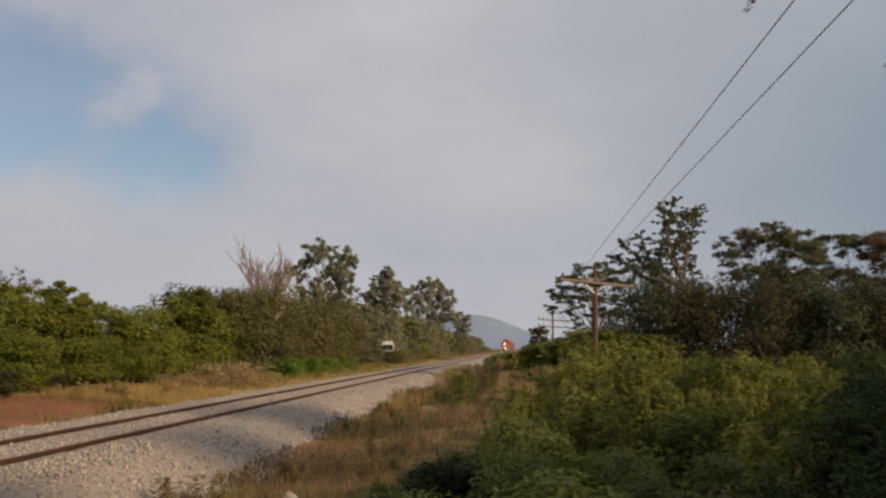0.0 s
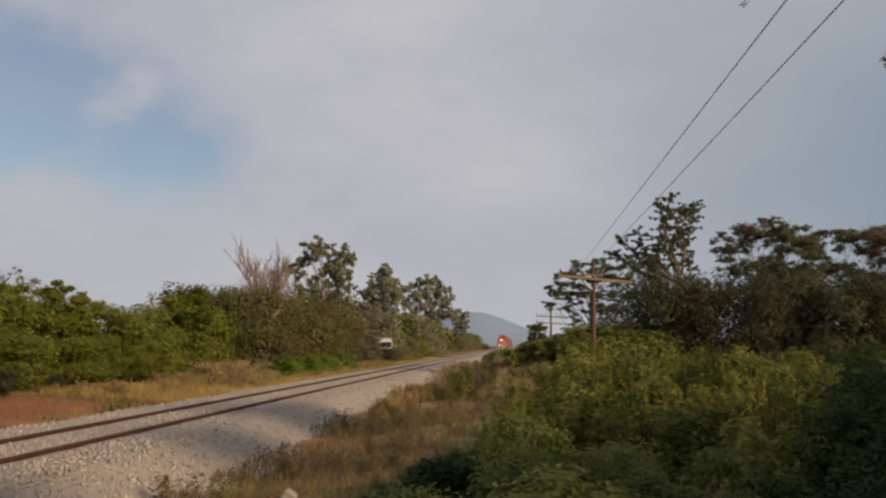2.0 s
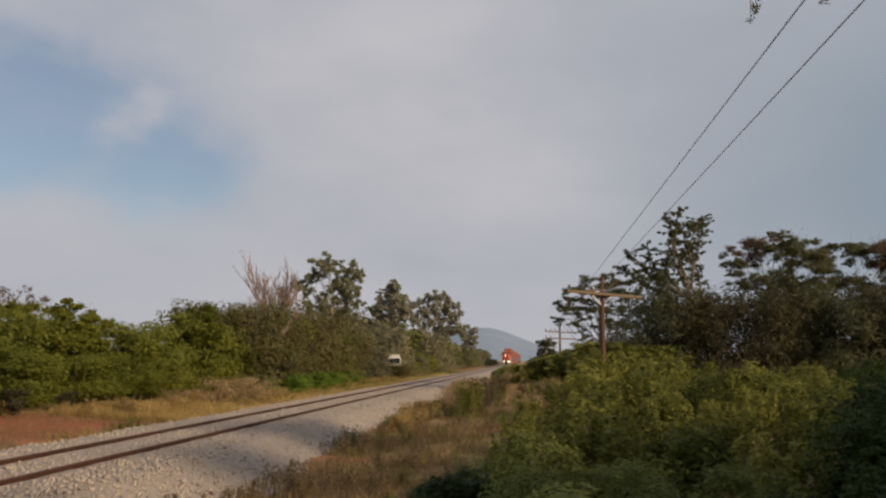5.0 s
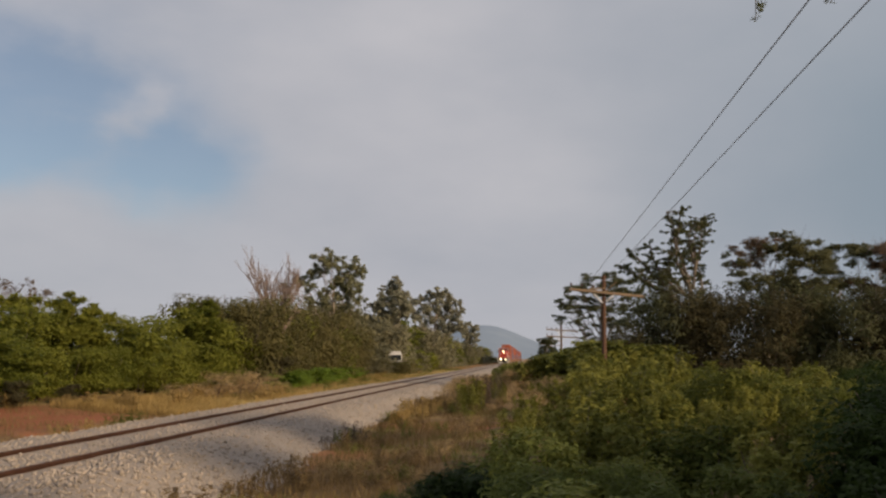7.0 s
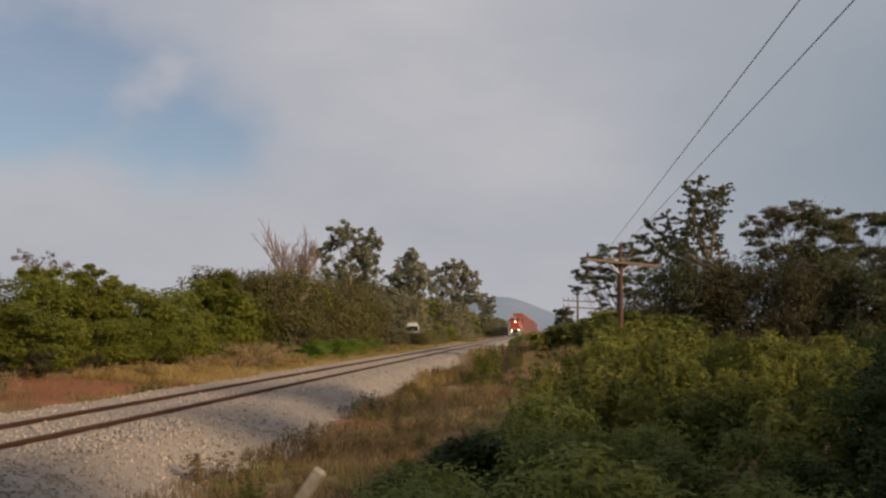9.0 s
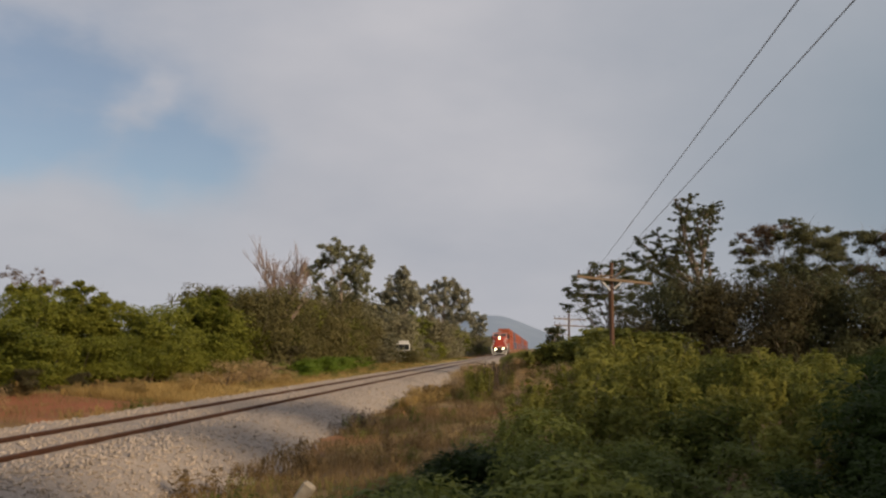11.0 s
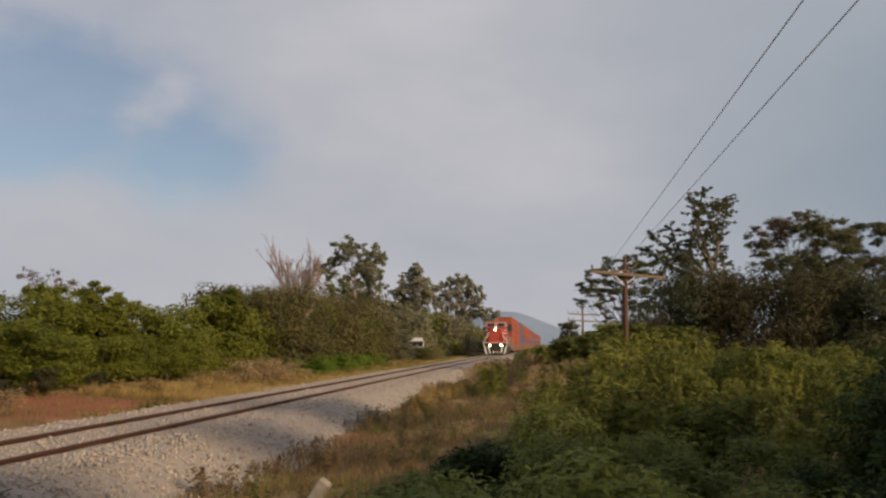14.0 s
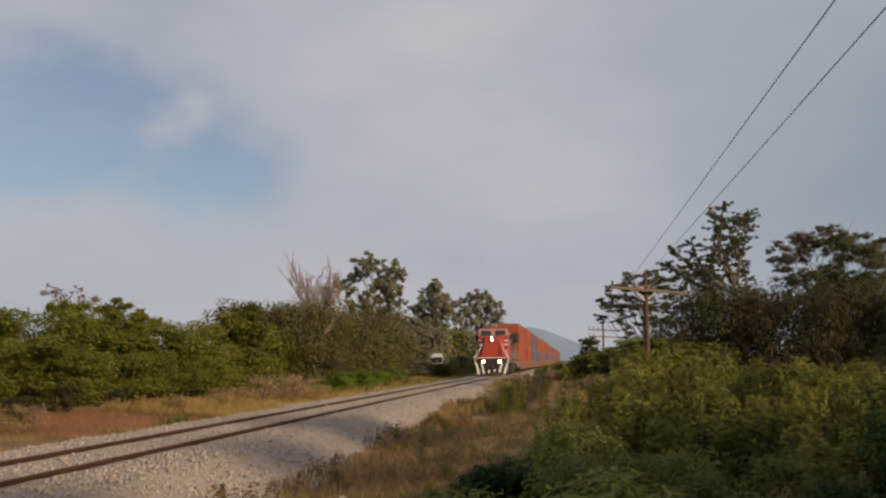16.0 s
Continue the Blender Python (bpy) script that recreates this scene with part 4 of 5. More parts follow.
        place(random.choice((dry[0], far, far)), -0.043 * gy + 0.4 + u, gy, h, h * 1.3, "roadside scrub")
    for m in (*leafy, *weed, *near, *deep, far, *dry, glossy, dead):
        drop(m)


build_shrubs()


def scatter(rng, n, x0, x1, y0, y1, power, patch, cut):
    """Points on the soil, thinned into patches."""
    y = y0 + (y1 - y0) * rng.random(n) ** power
    x = rng.uniform(x0, x1, n)
    return np.array([(a, b, max(soil_z(a, b), bed_z(a, b) if abs(a - TRACK) < 4 else -1) - 0.02) for a, b in zip(x, y) if noise.noise((a * patch, b * patch, 2.2)) > cut])


def build_grass():
    rng = np.random.default_rng(12)
    for name, box_, n, h, w, mat, label, patch, cut in (
        ("dry_grass", (-4.7, -1.0, 6, 60, 1.7), 30000, 0.17, 0.016, GRASS_STRAW, "short dry straw-coloured grass beside the ballast", 0.5, -0.3),
        ("green_grass", (-4.2, 0.5, 6, 50, 1.7), 16000, 0.17, 0.013, GRASS_GREEN, "green grass growing through the dry straw", 0.6, 0.05),
        ("dry_grass", (-16.5, -11.3, 27, 90, 1.7), 24000, 0.30, 0.022, GRASS_DRY, "dry yellow grass beyond the track", 0.3, -0.25),
        ("dry_grass", (-13.6, -11.2, 34, 130, 1.7), 13000, 0.22, 0.024, GRASS_PALE, "pale straw grass along the far shoulder", 0.25, -0.3),
        ("dry_grass", (-17.5, -11.0, 15, 28, 1.0), 5200, 0.2, 0.014, GRASS_STRAW, "sparse short dry grass on red earth", 0.6, -0.1),
        ("green_grass", (-18.0, -11.2, 38, 170, 1.6), 16000, 0.28, 0.025, GRASS_GREEN, "green and yellow grass beyond the track", 0.2, -0.2)):
        pts = scatter(rng, n, *box_, patch, cut)
        tagged(part(name, blades(rng, pts, h, w), mat), label, "grass", kind="stuff")


build_grass()


def build_tussocks():
    def tuft(mat, seed, label):
        return bush_master("grass_tussock", mat, 0.045, 700, seed, label, "grass", lumps=40, upright=True, stems=0, flat=0.05)
    gold = [tuft(GRASS_DRY, 91 + i, "golden dry grass tussock beyond the track") for i in range(2)]
    straw = tuft(GRASS_STRAW, 95, "brown straw tussock beside the ballast")
    green = tuft(GRASS_GREEN, 97, "green grass tussock beside the railway")
    random.seed(77)
    for n, x0, x1, y0, y1, h0, h1, kinds in ((36, -15.8, -12.4, 27.5, 43, 0.35, 0.8, gold), (9, -12.3, -11.5, 15, 26, 0.25, 0.5, (green, gold[1])), (7, -17.5, -15.5, 17, 30, 0.4, 0.8, gold), (34, -16.0, -12.0, 42, 102, 0.3, 0.7, (green, green, gold[0])),
                                             (26, -4.9, -3.5, 26, 36, 0.35, 0.62, gold), (44, -4.5, -2.0, 8.5, 36, 0.22, 0.55, (straw, straw, green))):
        for k in range(n):
            h = random.uniform(h0, h1)
            place(random.choice(kinds), random.uniform(x0, x1), y0 + (y1 - y0) * random.random() ** 1.2, h, h * random.uniform(1.3, 2.0), "grass tussocks")
    for m in (*gold, straw, green):
        drop(m)


build_tussocks()


def build_overhead_tree():
    """The tree beside the camera, whose lowest twigs hang into view."""
    t = tree("shade_tree", 6.5, -2.5, 8, [(-1.5, 6.4, 1.3), (1.2, 6.8, 1.4), (0, 7.6, 1.4), (2.6, 6.0, 1.2), (-0.3, 5.8, 1.2)],
             LEAF_DARK, BARK, 0.10, 520, 0.2, "shade tree whose twigs hang over the path", seed=33, depth=2.0)
    rng = np.random.default_rng(3)
    bm = bmesh.new()
    o = Vector((6.5, -2.5, soil_z(6.5, -2.5) - 0.05))
    cl = []
    for tip, bend in (((1.48, 5.2, 4.19), (0.1, -0.05, 0.7)), ((1.95, 5.2, 4.28), (0.1, -0.05, 0.6)), ((2.36, 5.3, 3.79), (0.7, -0.3, 0.35))):
        e = Vector(tip) - o
        s = Vector((-1.2, 1.0, 5.9))
        tube(bm, bow(s, e + Vector(bend), 6, 0.25, 0.1), [0.03, 0.025, 0.018, 0.012, 0.008, 0.006], 5)
        tube(bm, bow(e + Vector(bend), e, 4, 0, 0.03), [0.006, 0.005, 0.004, 0.003], 4)
        for k in range(6):
            cl.append((e.x + 0.02 * k, e.y, e.z + 0.02 + 0.045 * k, 0.028, 7, 1.2))
    part("hanging_twigs", bm, BARK, t)
    part("hanging_leaves", leaves(rng, cl, 0.017, 0.2, stretch=4.0), LEAF_DARK, t)


build_overhead_tree()
# unseen trees, added out of view to throw shade on ballast and path
tree("shade_tree", 9.0, 5.9, 8, [(-0.7, 6.9, 0.75), (0, 7.5, 0.8), (0.7, 6.9, 0.75)], LEAF_DARK, BARK, 0.26, 290, 0.2, "slender unseen tree added to cast a patch of shade", seed=51, depth=1.2)
tree("shade_tree", 6.2, -0.2, 7, [(-3.6, 6.0, 1.0), (-2.6, 6.6, 1.1), (-1.4, 6.0, 1.1), (-0.2, 6.8, 1.2), (1.0, 6.1, 1.1), (-2.0, 5.8, 1.0), (2.0, 6.6, 1.1)],
     LEAF_DARK, BARK, 0.16, 600, 0.18, "unseen shade tree added to spread branches over the path", seed=64, depth=1.7, tuft=(0.3, 0.5, 9))
tree("shade_tree", 11.6, 9.8, 10, [(-1.0, 8.4, 1.0), (0, 9.2, 1.1), (1.2, 8.6, 1.1), (0.2, 8.0, 1.1)], LEAF_DARK, BARK, 0.26, 290, 0.2, "slender unseen tree added to cast a patch of shade", seed=53, depth=1.8)
# further unseen trees that keep sun off the near scrub
for sx, sy, sc, sd in ((16.4, 2.0, 0.95, 55), (14.0, -4.5, 1.1, 52), (20.0, -6.5, 1.1, 54)):
    tree("shade_tree", sx, sy, 8 * sc, [(-1.6 * sc, 6.0 * sc, 1.5 * sc), (0, 7.2 * sc, 1.6 * sc), (1.6 * sc, 6.2 * sc, 1.5 * sc), (0.4, 5.0 * sc, 1.8 * sc), (-1.2, 4.0 * sc, 1.4), (1.2, 3.2 * sc, 1.4), (-0.4, 2.2, 1.4)],
         LEAF_DARK, BARK, 0.26, 290, 0.24, "broad unseen tree added for shade beside the path", seed=sd, depth=1.6)
tree("shade_tree", 9.2, -3.2, 6, [(-1.8, 4.6, 1.3), (-0.6, 5.0, 1.3), (0.8, 5.0, 1.3), (-1.2, 3.3, 1.4), (0.6, 3.4, 1.5), (1.8, 4.0, 1.2), (0, 2.0, 1.4)],
     LEAF_DARK, BARK, 0.26, 360, 0.18, "low broad unseen tree added for shade beside the path", seed=60, depth=2.2)
# small trees added just out of view to block sun from the right-hand scrub
for sx, sy, sh, sd in ((4.7, 1.2, 3.2, 65), (5.5, 3.6, 3.6, 66), (7.2, 4.4, 4.0, 56), (8.2, 7.4, 4.8, 57), (10.5, 6.8, 5.0, 62), (9.8, 10.2, 4.0, 58)):
    tree("roadside_tree", sx, sy, sh, [(-0.6, sh * 0.8, 0.95), (0.6, sh * 0.85, 0.95), (0, sh * 0.6, 1.2), (0.3, sh * 0.35, 0.9), (-0.4, sh * 0.3, 0.8)],
         LEAF_SHRUB, BARK, 0.19, 560, 0.08, "small dense unseen tree added to shade the scrub's edge", seed=sd, depth=0.9)


# ---- telegraph line ----
def build_pole(x, y, two_arms, lean):
    z0 = soil_z(x, y) - 0.05
    t = thing("telegraph_pole", x, y, z0, "old reddish wooden telegraph pole with a wide crossarm", "telegraph pole", "telegraph poles")
    top = 5.42 - z0
    bm = bmesh.new()
    tube(bm, [(0, 0, 0), (lean * 0.3, 0, top * 0.4), (lean * 0.7, 0, top * 0.75), (lean, 0, top)], [0.115, 0.10, 0.09, 0.08], 10, 0.03)
    part("pole", bm, WOOD, t)
    a = top - 0.72
    slope = -0.11 if not two_arms else -0.06
    for k, z in enumerate((a, a - 0.62) if two_arms else (a,)):
        bm = bmesh.new()
        box(bm, -1.42, 1.58, -0.21, -0.11, -0.055, 0.055, 0.012, Matrix.Translation((lean, 0, z)) @ Matrix.Rotation(-slope, 4, "Y"))
        arm = part("crossarm", bm, WOOD_PALE, t, "sunlit pale wooden crossarm")
        for px in (-1.34, -0.9, -0.45):
            if k == 0 or px < -0.5:
                bm = bmesh.new()
                zz = z + slope * px + 0.055
                tube(bm, [(lean + px, -0.16, zz), (lean + px, -0.16, zz + 0.09), (lean + px, -0.16, zz + 0.12), (lean + px, -0.16, zz + 0.2), (lean + px, -0.16, zz + 0.24)],
                     [0.012, 0.012, 0.045, 0.04, 0.015], 8)
                part("insulator", bm, CERAMIC, arm, "dark glazed insulator")
        for sx, drop_ in ((-1, 0.42), (1, 0.36)):
            bm = bmesh.new()
            tube(bm, [(lean + sx * 0.42, -0.17, z - 0.05), (lean + sx * 0.07, -0.12, z - drop_)], [0.03, 0.03], 6)
            part("brace", bm, WHITE, t, "pale metal brace")
    if not two_arms:
        bm = bmesh.new()
        box(bm, -0.62, 0.05, -0.2, -0.12, 0.14, 0.2, 0.01, Matrix.Translation((lean, 0, a)))
        part("short_arm", bm, WOOD_PALE, t, "short pale second arm")
        bm = bmesh.new()
        tube(bm, [(lean + 0.06, -0.15, a + 0.05), (lean + 0.5, -0.2, a + 0.46)], [0.025, 0.022], 6)
        part("loose_brace", bm, WOOD_PALE, t, "loose diagonal strut")


POLES = [(2.95, -11.0), (3.0, 34.0), (3.0, 79.0), (3.0, 124.0)]
for i, (px, py) in enumerate(POLES):
    build_pole(px, py, py > 60, 0.08 if i == 1 else 0.03)
for wx, wz in ((2.146, 4.74), (2.602, 4.74)):
    bm = bmesh.new()
    pts = []
    for (ax, ay), (bx, by) in zip(POLES, POLES[1:]):
        pts += bow((wx, ay, wz), (wx, by, wz), 13, -0.02)[:-1]
    pts.append(Vector((wx, POLES[-1][1], wz)))
    tube(bm, pts, [0.0062] * len(pts), 6)
    tagged(part("overhead_wire", bm, WIRE), "thin grey wire strung between telegraph poles", "wire", "telegraph wires")


# ---- small things beside the line ----
def build_marker():
    t = thing("marker_post", -2.68, 8.4, soil_z(-2.68, 8.4), "pale broken concrete marker post leaning in dry grass", "post")
    bm = bmesh.new()
    box(bm, -0.07, 0.07, -0.06, 0.06, -0.25, 0.62, 0.02, Matrix.Rotation(radians(34), 4, "Y"))
    part("shaft", bm, CONCRETE, t)
    bm = bmesh.new()
    box(bm, -0.2, 0.2, -0.2, 0.2, -0.12, 0.03, 0.03)
    part("footing", bm, CONCRETE, t)


def build_truck():
    x, y = -16.1, 97.0
    t = thing("parked_truck", x, y, soil_z(x, y), "white box truck parked half hidden at the thicket", "truck", rz=14)
    bm = bmesh.new()
    box(bm, -0.9, 0.9, 0.6, 5.2, 0.9, 2.6, 0.06)
    part("cargo_box", bm, DUSTY, t)
    bm = bmesh.new()
    box(bm, -0.98, 0.98, -1.2, 0.5, 0.55, 1.45, 0.1)
    box(bm, -0.92, 0.92, -0.8, 0.5, 1.45, 2.35, 0.14)
    part("cab", bm, DUSTY, t)
    bm = bmesh.new()
    box(bm, -0.8, 0.8, -0.83, -0.79, 1.55, 2.15, 0.015)
    part("windscreen", bm, GLASS, t)
    bm = bmesh.new()
    box(bm, -0.4, 0.4, -1.0, 5.0, 0.5, 0.9, 0.03)
    part("chassis", bm, DARK, t)
    for sx in (-1, 1):
        bm = bmesh.new()
        box(bm, sx * 0.93 - 0.012, sx * 0.93 + 0.012, -0.5, 0.3, 1.6, 2.1, 0.005)
        part("side_window", bm, GLASS, t)
        for yy in (-0.6, 3.8):
            bm = bmesh.new()
            disc(bm, 0, 0, sx * 0.85 - 0.12, sx * 0.85 + 0.12, 0.42, yy, 0.42)
            part("wheel", bm, DARK, t)


build_marker()
build_truck()


# ---- train ----
WHEEL_R = 0.53


def train_y(t):
    """Where the locomotive's front stands at t seconds."""
    s = 16.0 - t
    return 81.6 + 17.2 * s + 0.16 * s * s


def bogie(parent, y, axles, name="bogie", wheels=None):
    bm = bmesh.new()
    half = (axles - 1) * 0.9 + 0.75
    for sx in (-1, 1):
        box(bm, sx * 1.0 - 0.1, sx * 1.0 + 0.1, y - half, y + half, 0.52, 0.86, 0.05)
        for k in range(axles):
            yy = y + (k - (axles - 1) / 2) * 1.8
            box(bm, sx * 1.05 - 0.12, sx * 1.05 + 0.12, yy - 0.2, yy + 0.2, 0.36, 0.74, 0.05)
            tube(bm, [(sx * 1.08, yy + 0.45, 0.6), (sx * 1.08, yy + 0.45, 1.05)], [0.1, 0.1], 8)
    box(bm, -1.0, 1.0, y - 0.3, y + 0.3, 0.6, 1.0, 0.04)
    b = part(name, bm, DARK, parent)
    for k in range(axles):
        bm = bmesh.new()
        for sx in (-1, 1):
            tube(bm, [(sx * 0.68, 0, 0), (sx * 0.715, 0, 0), (sx * 0.72, 0, 0), (sx * 0.83, 0, 0)], [WHEEL_R + 0.03, WHEEL_R + 0.03, WHEEL_R, WHEEL_R - 0.01], 24)
            box(bm, sx * 0.835 - 0.008, sx * 0.835 + 0.008, -0.03, 0.03, 0.12, 0.42)
        tube(bm, [(-0.95, 0, 0), (0.95, 0, 0)], [0.085, 0.085], 10)
        w = part("wheelset", bm, STEEL, b)
        w.location = (0, y + (k - (axles - 1) / 2) * 1.8, WHEEL_R)
        if wheels is not None:
            wheels.append(w)
    return b


def build_locomotive(wheels):
    t = thing("locomotive", TRACK, 397.0, RAIL_TOP, "red diesel freight locomotive with lit headlights on the rails", "locomotive")
    bm = bmesh.new()
    box(bm, -1.5, 1.5, 0.75, 21.6, 1.36, 1.62, 0.03)
    part("underframe", bm, HOOD, t, "faded dark red underframe and walkway")
    # short hood, narrower towards its top
    bm = bmesh.new()
    lo = [bm.verts.new(p) for p in ((-1.16, 0.95, 1.62), (1.16, 0.95, 1.62), (1.16, 2.7, 1.62), (-1.16, 2.7, 1.62))]
    md = [bm.verts.new(p) for p in ((-0.98, 1.02, 2.7), (0.98, 1.02, 2.7), (1.12, 2.7, 2.7), (-1.12, 2.7, 2.7))]
    hi = [bm.verts.new(p) for p in ((-0.70, 1.15, 3.72), (0.70, 1.15, 3.72), (0.98, 2.7, 3.9), (-0.98, 2.7, 3.9))]
    for a, b in ((lo, md), (md, hi)):
        for k in range(4):
            bm.faces.new((a[k], a[(k + 1) % 4], b[(k + 1) % 4], b[k]))
    bm.faces.new(lo)
    bm.faces.new(hi)
    bmesh.ops.bevel(bm, geom=list(bm.edges), offset=0.06, segments=2, affect="EDGES")
    nose = part("nose", bm, RED, t, "red sloping nose")
    bm = bmesh.new()
    box(bm, 0.35, 0.95, 0.955, 0.985, 1.75, 3.1, 0.02, Matrix.Rotation(radians(-4), 4, "X") @ Matrix.Translation((-0.65, 0.13, 0.02)))
    part("nose_door", bm, RED, nose)
    # cab with chamfered roof
    bm = bmesh.new()
    outline = [(-1.55, 1.62), (1.55, 1.62), (1.55, 4.25), (1.2, 4.72), (0.6, 4.88), (-0.6, 4.88), (-1.2, 4.72), (-1.55, 4.25)]
    a = [bm.verts.new((x, 2.62, z)) for x, z in outline]
    b = [bm.verts.new((x, 5.3, z)) for x, z in outline]
    bm.faces.new(a), bm.faces.new(b)
    for k in range(8):
        bm.faces.new((a[k], a[(k + 1) % 8], b[(k + 1) % 8], b[k]))
    bmesh.ops.bevel(bm, geom=list(bm.edges), offset=0.05, segments=2, affect="EDGES")
    cab = part("cab", bm, RED, t)
    bm = bmesh.new()
    box(bm, -1.5, 1.5, 2.585, 2.60, 3.98, 4.72, 0.004)
    part("cab_face_band", bm, PINK, cab, "faded pink band round the windscreens")
    for sx in (-1, 1):
        bm = bmesh.new()
        box(bm, sx * 0.74 - 0.52, sx * 0.74 + 0.52, 2.55, 2.585, 4.05, 4.55, 0.03)
        part("windscreen", bm, GLASS, cab)
        bm = bmesh.new()
        box(bm, sx * 1.556 - 0.012, sx * 1.556 + 0.012, 3.2, 4.7, 3.5, 4.15, 0.004)
        part("side_window", bm, GLASS, cab)
        for z0 in (3.0, 3.42):
            bm = bmesh.new()
            box(bm, sx * 1.32 - 0.2, sx * 1.32 + 0.2, 2.56, 2.6, z0, z0 + 0.18, 0.004)
            part("stripe", bm, WHITE, cab, "white painted stripe")
        bm = bmesh.new()
        box(bm, sx * 1.75 - 0.14, sx * 1.75 + 0.14, 3.1, 3.18, 3.6, 4.1, 0.02)
        part("mirror", bm, DARK, cab)
    bm = bmesh.new()
    box(bm, -0.36, 0.36, 2.9, 3.4, 4.88, 5.08, 0.04)
    for k in range(3):
        tube(bm, [(-0.2 + 0.2 * k, 2.8, 5.12), (-0.2 + 0.2 * k, 3.3, 5.12)], [0.09, 0.035], 8)
    part("horn", bm, GREY, cab)
    # headlight pair
    bm = bmesh.new()
    box(bm, -0.22, 0.22, 1.02, 1.2, 3.36, 3.92, 0.04)
    hl = part("headlight_housing", bm, RED, nose)
    for k in (-1, 1):
        bm = bmesh.new()
        tube(bm, [(0, 1.025, 3.64 + k * 0.11), (0, 0.99, 3.64 + k * 0.11)], [0.105, 0.095], 16)
        part("headlight", bm, LAMP, t, "glowing warm headlight")
    # pilot
    bm = bmesh.new()
    box(bm, -1.48, 1.48, 0.42, 0.62, 0.55, 1.62, 0.03)
    pl = [bm.verts.new(p) for p in ((-1.4, 0.2, 0.1), (0, -0.05, 0.1), (1.4, 0.2, 0.1), (1.45, 0.5, 0.62), (0, 0.42, 0.62), (-1.45, 0.5, 0.62))]
    bm.faces.new((pl[0], pl[1], pl[4], pl[5])), bm.faces.new((pl[1], pl[2], pl[3], pl[4]))
    bmesh.ops.solidify(bm, geom=list(bm.faces)[-2:], thickness=0.04)
    pilot = part("pilot", bm, DARK, t, "black pilot plate with plough")
    for x0 in (-1.25, -0.72, -0.2, 0.2, 0.72, 1.25):
        bm = bmesh.new()
        k = -0.30 if x0 > 0 else 0.30
        vs = [(x0 - 0.1, 0.17, 0.14), (x0 + 0.1, 0.17, 0.14), (x0 + 0.1 - k * 1.0, 0.395, 1.22), (x0 - 0.1 - k * 1.0, 0.395, 1.22)]
        if abs(x0) < 0.3:
            vs = [(x0 - 0.08, 0.05, 0.14), (x0 + 0.08, 0.05, 0.14), (x0 + 0.08 - k * 0.4, 0.38, 0.6), (x0 - 0.08 - k * 0.4, 0.38, 0.6)]
        f0 = [bm.verts.new(p) for p in vs]
        f1 = [bm.verts.new((p[0], p[1] + 0.02, p[2])) for p in vs]
        bm.faces.new(f0), bm.faces.new(f1)
        for q in range(4):
            bm.faces.new((f0[q], f0[(q + 1) % 4], f1[(q + 1) % 4], f1[q]))
        part("pilot_stripe", bm, WHITE, pilot, "white warning stripe")
    bm = bmesh.new()
    box(bm, -1.5, 1.5, 0.36, 0.6, 1.66, 1.86, 0.03)
    part("bumper", bm, RED, t)
    bm = bmesh.new()
    box(bm, -1.42, 1.42, 0.34, 0.36, 1.72, 1.80, 0.004)
    part("bumper_stripe", bm, WHITE, t)
    for sx in (-1, 1):
        bm = bmesh.new()
        tube(bm, [(sx * 0.8, 0.44, 1.38), (sx * 0.8, 0.30, 1.38)], [0.19, 0.2], 16)
        ring = part("ditch_light", bm, DARK, t)
        bm = bmesh.new()
        tube(bm, [(sx * 0.8, 0.31, 1.38), (sx * 0.8, 0.28, 1.38)], [0.145, 0.13], 16)
        part("ditch_lens", bm, LAMP, ring, "glowing warm ditch light")
        # bent handrail from bumper to cab
        bm = bmesh.new()
        tube(bm, [(sx * 1.30, 0.36, 0.55), (sx * 1.66, 0.36, 1.25), (sx * 1.68, 0.40, 1.85), (sx * 1.2, 0.7, 2.55), (sx * 1.02, 0.85, 3.2)], [0.05] * 5, 6)
        tube(bm, [(sx * 1.50, 0.6, 1.6), (sx * 1.50, 0.6, 2.5), (sx * 1.50, 2.5, 2.6)], [0.03] * 3, 6)
        part("handrail", bm, WHITE, t, "white bent handrail")
        bm = bmesh.new()
        for k in range(4):
            box(bm, sx * 1.5 - 0.14, sx * 1.5 + 0.02 * sx + 0.1, 0.75, 1.25, 0.35 + 0.3 * k, 0.4 + 0.3 * k, 0.008)
        box(bm, sx * 1.56 - 0.02, sx * 1.56 + 0.02, 0.7, 0.74, 0.3, 1.4)
        box(bm, sx * 1.56 - 0.02, sx * 1.56 + 0.02, 1.26, 1.3, 0.3, 1.4)
        part("step_ladder", bm, GREY, t)
        bm = bmesh.new()
        for k in range(12):
            yy = 5.6 + k * 1.3
            tube(bm, [(sx * 1.47, yy, 1.6), (sx * 1.47, yy, 2.65)], [0.022, 0.022], 5)
        tube(bm, [(sx * 1.47, 5.4, 2.65), (sx * 1.47, 20.4, 2.65)], [0.022, 0.022], 5)
        part("side_rail", bm, GREY, t)
    # long hood, radiators, roof details
    bm = bmesh.new()
    box(bm, -0.95, 0.95, 5.3, 20.9, 1.62, 4.45, 0.12)
    hood = part("long_hood", bm, HOOD, t)
    for sx in (-1, 1):
        for k in range(10):
            bm = bmesh.new()
            box(bm, sx * 0.955 - 0.015, sx * 0.955 + 0.015, 5.7 + k * 1.3, 6.8 + k * 1.3, 1.9, 3.9, 0.004)
            part("hood_door", bm, HOOD, hood, "faded dark red hood door")
        bm = bmesh.new()
        box(bm, sx * 1.2 - 0.32, sx * 1.2 + 0.32, 16.6, 20.6, 3.7, 4.75, 0.06)
        part("radiator", bm, DARK, hood)
    bm = bmesh.new()
